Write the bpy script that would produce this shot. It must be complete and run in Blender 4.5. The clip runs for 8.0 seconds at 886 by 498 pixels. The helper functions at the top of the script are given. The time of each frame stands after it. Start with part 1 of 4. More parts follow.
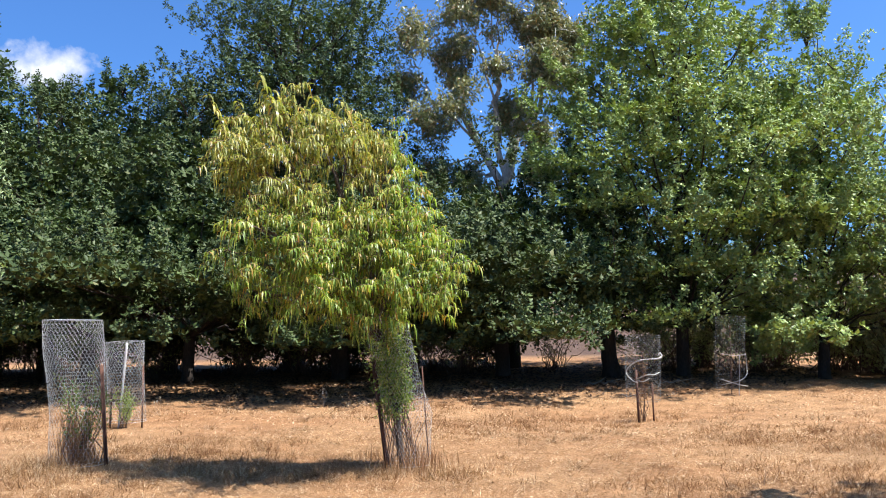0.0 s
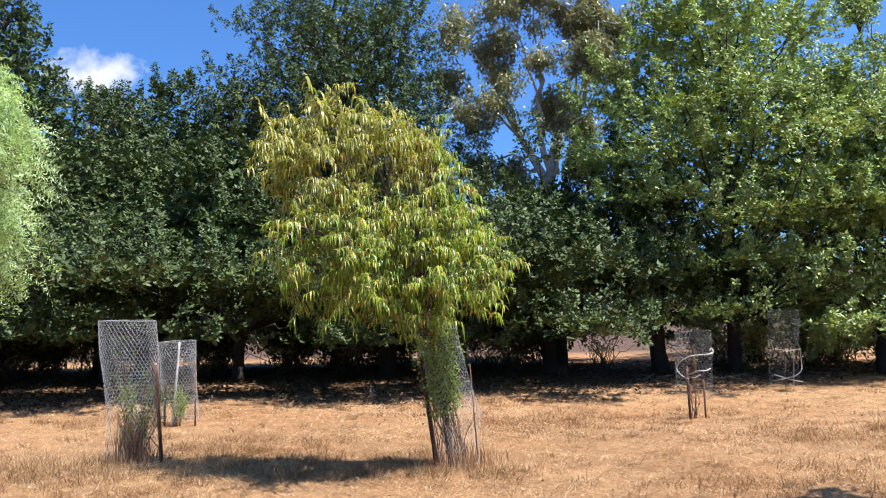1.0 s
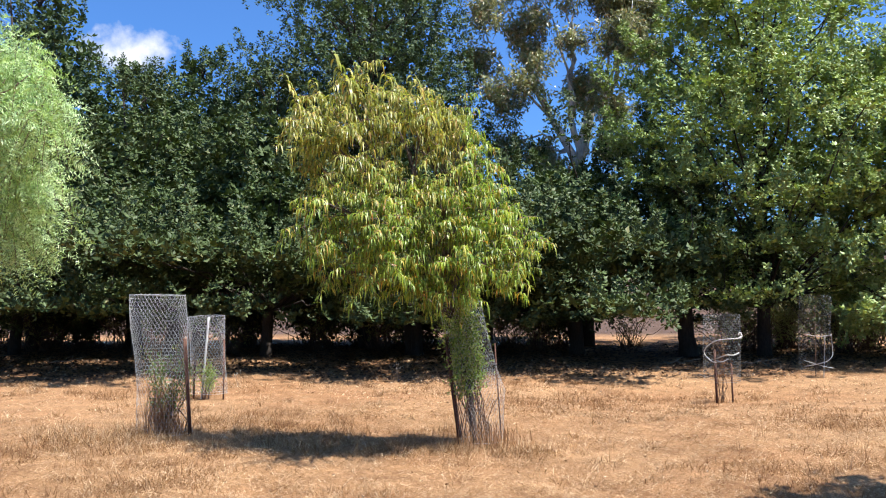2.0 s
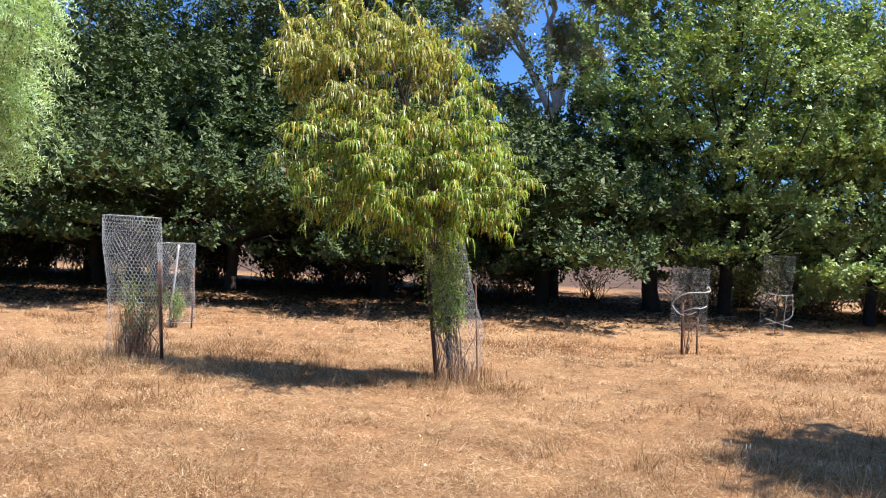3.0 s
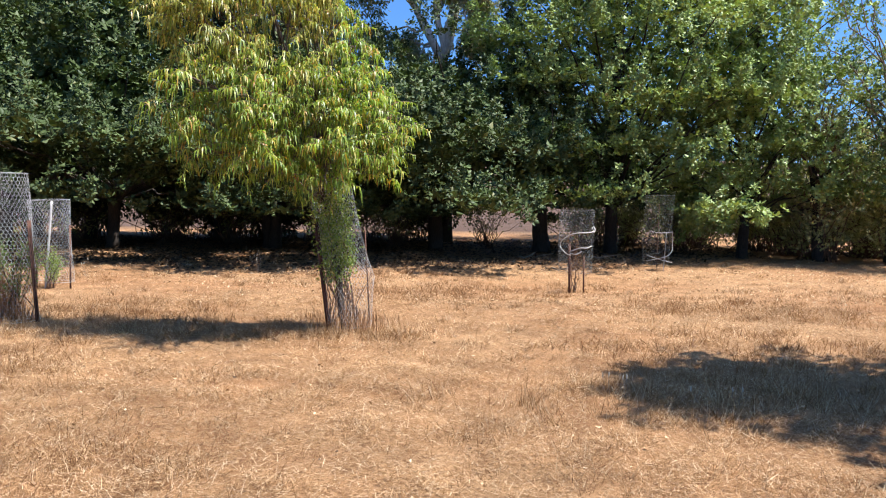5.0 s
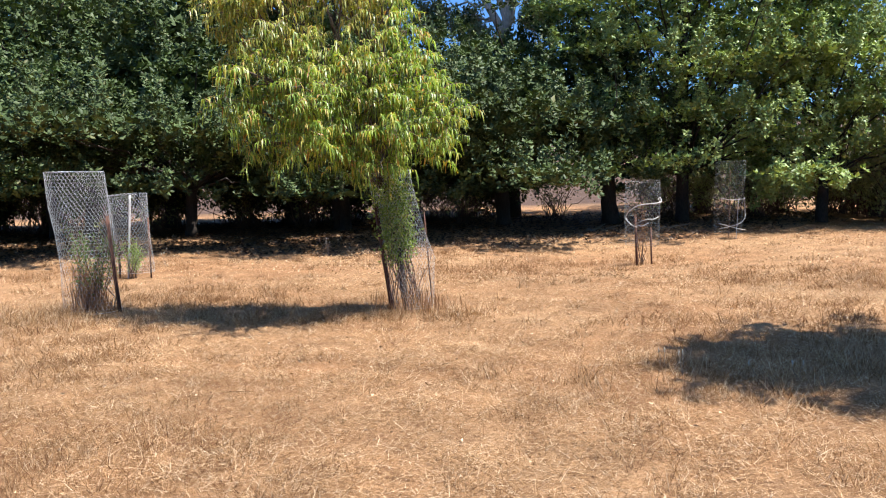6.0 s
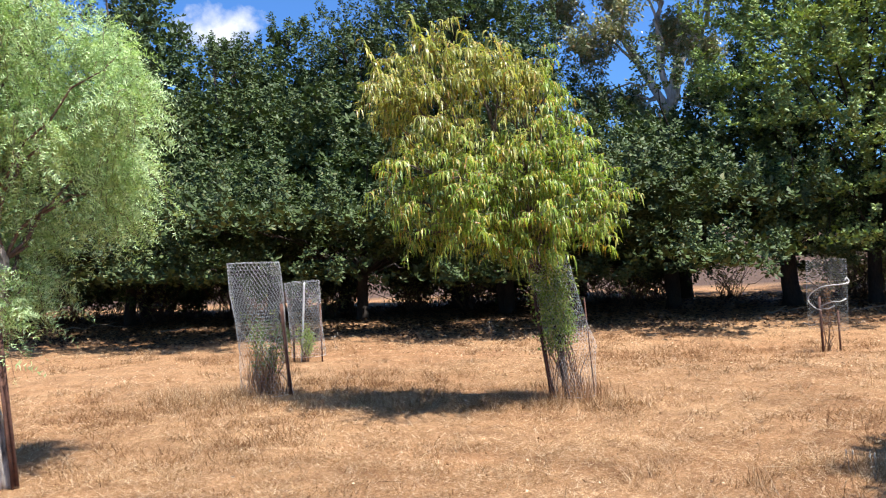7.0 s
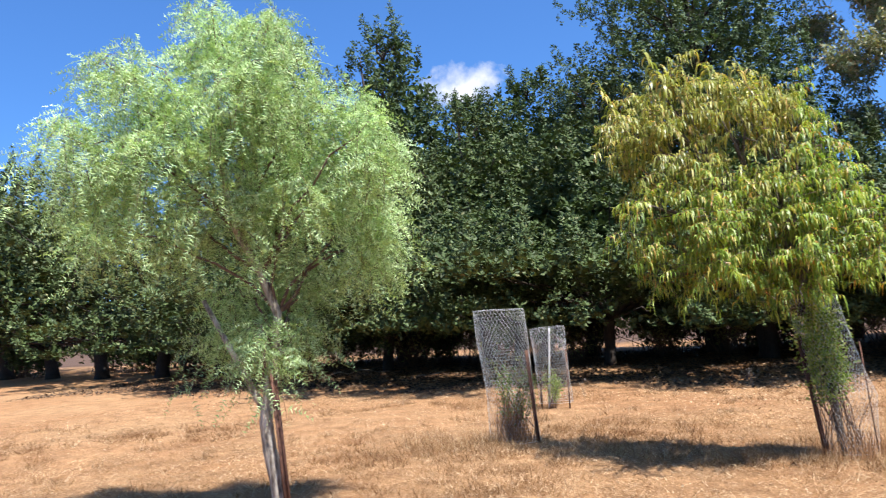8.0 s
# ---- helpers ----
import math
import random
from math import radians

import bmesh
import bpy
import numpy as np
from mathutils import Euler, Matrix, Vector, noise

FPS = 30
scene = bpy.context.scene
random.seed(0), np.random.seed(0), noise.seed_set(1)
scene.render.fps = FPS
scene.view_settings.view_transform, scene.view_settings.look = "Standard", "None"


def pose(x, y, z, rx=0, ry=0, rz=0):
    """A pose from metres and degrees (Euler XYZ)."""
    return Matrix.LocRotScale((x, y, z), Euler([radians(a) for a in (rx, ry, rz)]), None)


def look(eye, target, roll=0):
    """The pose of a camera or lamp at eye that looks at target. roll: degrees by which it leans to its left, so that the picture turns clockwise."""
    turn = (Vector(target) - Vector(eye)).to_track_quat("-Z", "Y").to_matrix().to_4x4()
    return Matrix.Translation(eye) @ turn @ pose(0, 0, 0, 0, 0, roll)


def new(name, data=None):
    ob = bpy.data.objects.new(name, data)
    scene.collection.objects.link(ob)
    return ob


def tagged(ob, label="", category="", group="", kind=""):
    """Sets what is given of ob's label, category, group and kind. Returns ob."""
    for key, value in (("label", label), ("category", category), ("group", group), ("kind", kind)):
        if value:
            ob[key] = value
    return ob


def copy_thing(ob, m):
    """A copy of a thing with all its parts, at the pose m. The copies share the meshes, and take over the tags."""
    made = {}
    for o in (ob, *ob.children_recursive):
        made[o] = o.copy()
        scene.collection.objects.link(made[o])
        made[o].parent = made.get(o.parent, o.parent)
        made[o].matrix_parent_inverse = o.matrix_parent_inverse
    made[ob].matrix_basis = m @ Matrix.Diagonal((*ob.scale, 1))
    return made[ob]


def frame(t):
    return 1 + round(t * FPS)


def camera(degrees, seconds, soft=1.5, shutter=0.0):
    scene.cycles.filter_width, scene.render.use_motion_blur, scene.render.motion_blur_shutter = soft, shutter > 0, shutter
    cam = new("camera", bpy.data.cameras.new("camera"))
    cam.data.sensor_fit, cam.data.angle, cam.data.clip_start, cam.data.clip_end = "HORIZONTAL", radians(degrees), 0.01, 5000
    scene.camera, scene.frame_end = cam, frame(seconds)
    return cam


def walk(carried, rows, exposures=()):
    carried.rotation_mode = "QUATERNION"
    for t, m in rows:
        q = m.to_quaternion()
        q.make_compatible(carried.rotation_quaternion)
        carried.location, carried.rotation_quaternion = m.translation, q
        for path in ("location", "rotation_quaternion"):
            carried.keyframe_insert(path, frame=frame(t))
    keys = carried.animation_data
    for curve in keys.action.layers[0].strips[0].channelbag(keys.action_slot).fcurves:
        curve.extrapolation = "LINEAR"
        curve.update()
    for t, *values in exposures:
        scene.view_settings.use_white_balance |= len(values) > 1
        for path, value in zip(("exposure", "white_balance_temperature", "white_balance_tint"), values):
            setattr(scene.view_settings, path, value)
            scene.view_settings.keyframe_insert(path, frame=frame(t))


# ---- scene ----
cam = camera(57.98, 8.0, soft=1.1, shutter=0.1)
# seconds, eye, pitch + 90, roll, yaw
walk(cam, [
    (0, pose(0.033, -0.013, 1.632, 95.945, 0.743, 0.761)),
    (0.5, pose(0.019, -0.009, 1.638, 95.842, 1.019, 2.331)),
    (1, pose(0.010, 0.003, 1.641, 95.775, 1.236, 3.989)),
    (2.3, pose(0.036, 0.021, 1.632, 93.548, -0.025, 6.264)),
    (2.5, pose(-0.021, 0.035, 1.606, 92.836, -0.580, 5.847)),
    (3, pose(-0.255, 0.083, 1.492, 90.756, -2.686, 2.893)),
    (3.5, pose(-0.400, 0.074, 1.201, 91.012, -4.781, -2.110)),
    (4, pose(-0.404, 0.194, 1.129, 93.030, -4.370, -5.521)),
    (4.2, pose(-0.391, 0.195, 1.179, 92.600, -3.784, -6.780)),
    (5.3, pose(-0.056, 0.053, 1.552, 85.480, 0.838, -2.795)),
    (5.5, pose(-0.006, 0.053, 1.560, 85.007, 1.347, -1.116)),
    (6, pose(0.015, -0.018, 1.555, 85.433, 1.612, 0.754)),
    (6.5, pose(0.053, -0.008, 1.597, 87.678, 2.131, 4.869)),
    (7, pose(0.119, 0.032, 1.610, 91.646, 2.527, 12.743)),
    (7.5, pose(0.142, 0.110, 1.635, 93.083, 2.909, 19.396)),
    (8, pose(0.148, 0.073, 1.632, 95.704, 3.475, 30.296)),
])

# ---- light ----
SUN_WAY = Vector((0.435, -0.115, 0.885)).normalized()      # towards the sun
world = bpy.data.worlds.new("sky")
scene.world = world
world.use_nodes = True
wn = world.node_tree
sky = wn.nodes.new("ShaderNodeTexSky")
sky.sky_type, sky.sun_disc = "NISHITA", False
sky.sun_elevation = math.asin(SUN_WAY.z)
sky.sun_rotation = math.atan2(SUN_WAY.x, SUN_WAY.y)
sky.altitude, sky.air_density, sky.dust_density, sky.ozone_density = 900, 1.0, 4.0, 3.0
tint = wn.nodes.new("ShaderNodeMix")
tint.data_type, tint.blend_type = "RGBA", "MULTIPLY"
tint.inputs[0].default_value, tint.inputs[7].default_value = 1.0, (0.57, 1.0, 1.53, 1)      # deep blue summer sky
wn.links.new(sky.outputs[0], tint.inputs[6])
wn.links.new(tint.outputs[2], wn.nodes["Background"].inputs[0])
wn.nodes["Background"].inputs[1].default_value = 0.066
sun = new("sun", bpy.data.lights.new("sun", "SUN"))
sun.data.energy, sun.data.angle, sun.data.color = 5.0, radians(0.5), (1.0, 0.985, 0.96)
sun.matrix_world = look(SUN_WAY * 60, (0, 0, 0))
scene.view_settings.exposure = 1.25


# ---- materials ----
def nodes_of(name):
    m = bpy.data.materials.new(name)
    m.use_nodes = True
    return m, m.node_tree, m.node_tree.nodes["Principled BSDF"]


def ramp(nt, stops, source):
    r = nt.nodes.new("ShaderNodeValToRGB")
    e = r.color_ramp.elements
    while len(e) < len(stops):
        e.new(0.5)
    for el, (p, c) in zip(e, stops):
        el.position, el.color = p, (*c, 1)
    nt.links.new(source, r.inputs[0])
    return r.outputs[0]


def noise_tex(nt, scale, detail=4, rough=0.6, vector=None):
    n = nt.nodes.new("ShaderNodeTexNoise")
    n.inputs["Scale"].default_value, n.inputs["Detail"].default_value, n.inputs["Roughness"].default_value = scale, detail, rough
    if vector is not None:
        nt.links.new(vector, n.inputs["Vector"])
    return n.outputs["Fac"]


def mix_rgb(nt, fac, a, b, mode="MIX"):
    x = nt.nodes.new("ShaderNodeMix")
    x.data_type, x.blend_type = "RGBA", mode
    for sock, v in ((0, fac), (6, a), (7, b)):
        if isinstance(v, (int, float)):
            x.inputs[sock].default_value = v
        elif isinstance(v, tuple):
            x.inputs[sock].default_value = (*v, 1)
        else:
            nt.links.new(v, x.inputs[sock])
    return x.outputs[2]


def coords(nt):
    return nt.nodes.new("ShaderNodeTexCoord").outputs["Object"]


def leaf_material(name, stops, rough=0.45, through_light=0.3, patch=(0.75, 1.2), glow=(1.3, 1.5, 0.6), spec=0.4, clump=1.1):
    """Leaves: each one its own shade, clumps drifting in tone, some light coming through the blade."""
    m, nt, p = nodes_of(name)
    geo = nt.nodes.new("ShaderNodeNewGeometry")
    col = ramp(nt, stops, geo.outputs["Random Per Island"])
    drift = ramp(nt, [(0.3, (patch[0],) * 3), (0.7, (patch[1],) * 3)], noise_tex(nt, clump, 3, vector=coords(nt)))
    col = mix_rgb(nt, 1.0, col, drift, "MULTIPLY")
    nt.links.new(col, p.inputs["Base Color"])
    p.inputs["Roughness"].default_value = rough
    p.inputs["Specular IOR Level"].default_value = spec
    tr = nt.nodes.new("ShaderNodeBsdfTranslucent")
    nt.links.new(mix_rgb(nt, 1.0, col, glow, "MULTIPLY"), tr.inputs["Color"])
    mx = nt.nodes.new("ShaderNodeMixShader")
    mx.inputs[0].default_value = through_light
    nt.links.new(p.outputs[0], mx.inputs[1])
    nt.links.new(tr.outputs[0], mx.inputs[2])
    nt.links.new(mx.outputs[0], nt.nodes["Material Output"].inputs[0])
    return m


def bark_material(name, dark, light, scale=9.0, bump=0.5, rough=0.9, stretch=5.0):
    m, nt, p = nodes_of(name)
    mp = nt.nodes.new("ShaderNodeMapping")
    mp.inputs["Scale"].default_value = (stretch, stretch, 1)
    nt.links.new(coords(nt), mp.inputs["Vector"])
    f = noise_tex(nt, scale, 6, 0.65, mp.outputs[0])
    col = ramp(nt, [(0.35, dark), (0.65, light)], f)
    big = ramp(nt, [(0.35, (0.7, 0.7, 0.7)), (0.7, (1.15, 1.12, 1.1))], noise_tex(nt, 2.2, 3, vector=coords(nt)))
    nt.links.new(mix_rgb(nt, 1.0, col, big, "MULTIPLY"), p.inputs["Base Color"])
    p.inputs["Roughness"].default_value = rough
    b = nt.nodes.new("ShaderNodeBump")
    b.inputs["Strength"].default_value, b.inputs["Distance"].default_value = bump, 0.02
    nt.links.new(f, b.inputs["Height"])
    nt.links.new(b.outputs[0], p.inputs["Normal"])
    return m


def rust_material(name, a=(0.07, 0.032, 0.022), b=(0.16, 0.07, 0.042)):
    m, nt, p = nodes_of(name)
    f = noise_tex(nt, 22, 6, 0.7, coords(nt))
    nt.links.new(ramp(nt, [(0.35, a), (0.7, b)], f), p.inputs["Base Color"])
    p.inputs["Roughness"].default_value, p.inputs["Metallic"].default_value = 0.8, 0.25
    bu = nt.nodes.new("ShaderNodeBump")
    bu.inputs["Strength"].default_value = 0.3
    nt.links.new(f, bu.inputs["Height"])
    nt.links.new(bu.outputs[0], p.inputs["Normal"])
    return m


def wire_material(name, clean=(0.52, 0.53, 0.52), worn=(0.33, 0.32, 0.31)):
    m, nt, p = nodes_of(name)
    nt.links.new(ramp(nt, [(0.35, worn), (0.62, clean)], noise_tex(nt, 5, 4, 0.7, coords(nt))), p.inputs["Base Color"])
    p.inputs["Roughness"].default_value, p.inputs["Metallic"].default_value = 0.5, 0.35
    return m


def ground_material():
    m, nt, p = nodes_of("dry_paddock_soil_and_thatch")
    c = coords(nt)
    fine = noise_tex(nt, 34, 8, 0.75, c)
    mid = noise_tex(nt, 3.2, 5, 0.65, c)
    wide = noise_tex(nt, 0.35, 4, 0.6, c)
    col = ramp(nt, [(0.28, (0.139, 0.072, 0.034)), (0.5, (0.304, 0.179, 0.094)), (0.72, (0.462, 0.300, 0.172))], fine)
    col = mix_rgb(nt, 1.0, col, ramp(nt, [(0.3, (0.68, 0.64, 0.62)), (0.62, (1.12, 1.1, 1.06))], mid), "MULTIPLY")
    col = mix_rgb(nt, 1.0, col, ramp(nt, [(0.35, (0.92, 0.80, 0.72)), (0.65, (1.08, 1.08, 1.05))], wide), "MULTIPLY")
    # bare reddish fallow field beyond the tree row
    sep = nt.nodes.new("ShaderNodeSeparateXYZ")
    nt.links.new(c, sep.inputs[0])
    far = nt.nodes.new("ShaderNodeMapRange")
    far.inputs["From Min"].default_value, far.inputs["From Max"].default_value = 30, 33
    nt.links.new(sep.outputs["Y"], far.inputs["Value"])
    fallow = ramp(nt, [(0.3, (0.062, 0.036, 0.024)), (0.7, (0.122, 0.074, 0.051))], noise_tex(nt, 0.9, 6, 0.7, c))
    col = mix_rgb(nt, far.outputs[0], col, fallow)
    nt.links.new(col, p.inputs["Base Color"])
    p.inputs["Roughness"].default_value = 0.95
    p.inputs["Specular IOR Level"].default_value = 0.15
    b = nt.nodes.new("ShaderNodeBump")
    b.inputs["Strength"].default_value, b.inputs["Distance"].default_value = 0.9, 0.03
    nt.links.new(fine, b.inputs["Height"])
    nt.links.new(b.outputs[0], p.inputs["Normal"])
    return m


GROUND = ground_material()
STRAW = leaf_material("dry_straw", [(0.0, (0.106, 0.050, 0.019)), (0.3, (0.273, 0.150, 0.065)), (0.65, (0.475, 0.296, 0.150)), (1.0, (0.747, 0.574, 0.371))],
                      0.8, 0.3, (0.62, 1.22), (1.05, 0.92, 0.8), 0.15, 0.9)
GREY_STRAW = leaf_material("weathered_straw", [(0.0, (0.163, 0.082, 0.038)), (0.5, (0.292, 0.164, 0.080)), (1.0, (0.404, 0.258, 0.141))],
                           0.85, 0.45, (0.8, 1.1), (1.05, 0.9, 0.75), 0.1)
LITTER = leaf_material("fallen_leaves", [(0.0, (0.237, 0.125, 0.061)), (0.5, (0.455, 0.287, 0.149)), (1.0, (0.637, 0.466, 0.289))],
                       0.7, 0.1, (0.9, 1.1), (1.0, 0.95, 0.85), 0.2)
# leaf litter below the row, its dark brown standing in for the trees' shade
SHADE_LEAVES = leaf_material("shade_dark_leaves", [(0.0, (0.042, 0.024, 0.014)), (0.7, (0.084, 0.049, 0.030)), (0.95, (0.147, 0.091, 0.056)), (1.0, (0.315, 0.224, 0.140))],
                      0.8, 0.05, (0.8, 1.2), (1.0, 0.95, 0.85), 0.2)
SHEATH = leaf_material("old_brown_straw", [(0.0, (0.216, 0.115, 0.059)), (0.6, (0.342, 0.194, 0.105)), (1.0, (0.486, 0.302, 0.174))], 0.85, 0.42, (0.85, 1.1), (1.1, 0.95, 0.8), 0.05)
PALE_STRAW = leaf_material("bleached_straw", [(0.0, (0.385, 0.315, 0.224)), (1.0, (0.595, 0.546, 0.448))], 0.8, 0.2, (0.9, 1.1), (1.0, 0.95, 0.85), 0.1)
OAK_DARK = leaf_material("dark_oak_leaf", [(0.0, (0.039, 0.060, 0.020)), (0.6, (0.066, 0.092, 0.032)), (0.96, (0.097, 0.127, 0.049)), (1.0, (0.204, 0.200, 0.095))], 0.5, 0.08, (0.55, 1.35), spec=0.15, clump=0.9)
OAK_MID = leaf_material("mid_oak_leaf", [(0.0, (0.157, 0.217, 0.064)), (0.6, (0.223, 0.291, 0.087)), (0.96, (0.287, 0.355, 0.116)), (1.0, (0.358, 0.339, 0.136))], 0.42, 0.14, (0.6, 1.3), (1.2, 1.35, 0.5), 0.2, 1.2)
POPLAR = leaf_material("deep_green_leaf", [(0.0, (0.052, 0.080, 0.036)), (0.7, (0.074, 0.108, 0.048)), (1.0, (0.12, 0.155, 0.072))], 0.5, 0.12, (0.65, 1.3), spec=0.15, clump=1.4)
GUM = leaf_material("grey_green_gum_leaf", [(0.0, (0.14, 0.165, 0.082)), (0.55, (0.25, 0.27, 0.14)), (0.85, (0.36, 0.33, 0.19)), (1.0, (0.36, 0.23, 0.13))], 0.42, 0.3, (0.6, 1.35), (1.15, 1.1, 0.6), clump=0.7)
OLIVE = leaf_material("olive_shrub_leaf", [(0.0, (0.21, 0.215, 0.09)), (0.6, (0.37, 0.37, 0.165)), (1.0, (0.52, 0.43, 0.21))], 0.5, 0.25)
PEACH = leaf_material("peach_leaf", [(0.0, (0.110, 0.195, 0.033)), (0.4, (0.229, 0.326, 0.053)), (0.78, (0.378, 0.437, 0.092)), (0.9, (0.528, 0.446, 0.123)), (1.0, (0.475, 0.205, 0.048))],
                      0.4, 0.45, (0.75, 1.2), (1.15, 1.2, 0.45), clump=2.0)
PEACH_DRY = leaf_material("yellowing_peach_leaf", [(0.0, (0.164, 0.203, 0.045)), (0.5, (0.345, 0.369, 0.086)), (0.88, (0.544, 0.477, 0.142)), (1.0, (0.489, 0.270, 0.081))], 0.38, 0.45, (0.75, 1.2), (1.1, 1.1, 0.5), 0.45, 2.0)
PEPPER = leaf_material("pepper_leaf", [(0.0, (0.215, 0.324, 0.122)), (0.5, (0.418, 0.553, 0.244)), (1.0, (0.632, 0.745, 0.440))], 0.5, 0.3, (0.7, 1.2), (1.1, 1.2, 0.6), 0.2)
VINE = leaf_material("guard_foliage_leaf", [(0.0, (0.13, 0.20, 0.04)), (0.6, (0.28, 0.37, 0.085)), (1.0, (0.52, 0.52, 0.21))], 0.4, 0.4)
SAPLING = leaf_material("sapling_leaf", [(0.0, (0.073, 0.112, 0.030)), (0.6, (0.139, 0.191, 0.059)), (1.0, (0.277, 0.277, 0.099))], 0.45, 0.3)
BARK = bark_material("dark_oak_bark", (0.018, 0.013, 0.010), (0.056, 0.040, 0.030))
PALE_BARK = bark_material("pale_gum_bark", (0.36, 0.33, 0.30), (0.66, 0.63, 0.59), 4.0, 0.2)
PEACH_BARK = bark_material("peach_bark", (0.063, 0.045, 0.035), (0.140, 0.105, 0.077), 14)
PEPPER_BARK = bark_material("flaking_pepper_bark", (0.10, 0.068, 0.048), (0.68, 0.59, 0.48), 6, 0.7)
RED_BARK = bark_material("reddish_branch_bark", (0.091, 0.049, 0.035), (0.210, 0.133, 0.098), 14)
DEAD_WOOD = bark_material("bleached_dead_wood", (0.160, 0.120, 0.088), (0.336, 0.272, 0.208), 12, 0.3)
TWIG = bark_material("brown_twig", (0.084, 0.045, 0.028), (0.210, 0.126, 0.081), 20)
RUST = rust_material("rusted_steel")
WIRE = wire_material("galvanised_wire")
DULL_WIRE = wire_material("dull_galvanised_wire", (0.30, 0.31, 0.30), (0.15, 0.15, 0.145))
WHITE_STAKE = bark_material("white_painted_stake", (0.465, 0.450, 0.420), (0.615, 0.600, 0.570), 10, 0.1, 0.6)
ROPE = bark_material("bleached_tie", (0.390, 0.352, 0.300), (0.600, 0.562, 0.495), 30, 0.3)


# ---- mesh tools ----
def mesh_of(name, verts, polys, material, smooth=False):
    """polys: arrays of triangles and of quads, as indices into verts."""
    me = bpy.data.meshes.new(name)
    verts = np.asarray(verts, dtype=np.float32)
    polys = [np.asarray(p, dtype=np.int32) for p in polys if len(p)]
    me.vertices.add(len(verts))
    me.vertices.foreach_set("co", verts.ravel())
    flat = np.concatenate([p.ravel() for p in polys])
    total = np.concatenate([np.full(len(p), p.shape[1], dtype=np.int32) for p in polys])
    me.loops.add(len(flat))
    me.loops.foreach_set("vertex_index", flat)
    me.polygons.add(len(total))
    me.polygons.foreach_set("loop_start", np.concatenate([[0], np.cumsum(total)[:-1]]).astype(np.int32))
    if smooth:
        me.polygons.foreach_set("use_smooth", np.ones(len(total), dtype=bool))
    me.update(calc_edges=True)
    me.materials.append(material)
    return me


class Soup:
    """Collects triangles and quads for one mesh."""

    def __init__(self):
        self.v, self.t, self.q, self.n = [], [], [], 0

    def add(self, v, t=None, q=None):
        v = np.asarray(v, dtype=float).reshape(-1, 3)
        if t is not None and len(t):
            self.t.append(np.asarray(t) + self.n)
        if q is not None and len(q):
            self.q.append(np.asarray(q) + self.n)
        self.v.append(v)
        self.n += len(v)

    def mesh(self, name, material, smooth=False):
        polys = [np.concatenate(p) for p in (self.t, self.q) if p]
        return mesh_of(name, np.concatenate(self.v), polys, material, smooth)


def thing(name, at=(0, 0, 0), label="", category="", group="", turn=0.0):
    ob = new(name)
    ob.matrix_world = pose(*at, 0, 0, turn)
    return tagged(ob, label, category, group)


def part(name, me, parent, label=""):
    ob = new(name, me)
    ob.parent = parent
    return tagged(ob, label)


def unit(v):
    return v / np.maximum(np.linalg.norm(v, axis=-1, keepdims=True), 1e-9)


def side_of(d, rng):
    return unit(np.cross(d, rng.normal(size=d.shape)))


def fold_leaves(soup, rng, p, d, length, width, fold=0.3, facing=None):
    """Broad leaves: two halves folded along the rib. facing: where the upper side looks."""
    s = side_of(d, rng) if facing is None else unit(np.cross(d, facing))
    n = np.cross(d, s)
    length, width = length[:, None], width[:, None]
    mid = p + d * length * 0.55
    v = np.stack([p, mid + s * width * 0.5 + n * width * fold, p + d * length - n * length * 0.12, mid - s * width * 0.5 + n * width * fold], 1)
    i = np.arange(len(p))[:, None] * 4
    soup.add(v, np.concatenate([i + [0, 1, 2], i + [0, 2, 3]]))


def strip_leaves(soup, rng, p, d, length, width, droop, steps=4, curl=0.0):
    """Long leaves that bend down under their weight."""
    s = unit(np.cross(d, [0, 0, 1.0]) + rng.normal(size=d.shape) * 0.35)
    rows = []
    for k in range(steps + 1):
        f = k / steps
        c = p + d * (length * f)[:, None] + np.array([0, 0, -1.0]) * (droop * length * f * f)[:, None]
        c = c - d * (curl * length * f ** 3)[:, None]
        w = width * (0.25 + 1.0 * math.sin(math.pi * (0.1 + 0.8 * f))) * (0.15 if k == steps else 1) * 0.5
        rows += [c + s * w[:, None], c - s * w[:, None]]
    v = np.stack(rows, 1)
    i = np.arange(len(p))[:, None] * (2 * (steps + 1))
    soup.add(v, None, np.concatenate([i + [2 * k, 2 * k + 1, 2 * k + 3, 2 * k + 2] for k in range(steps)]))


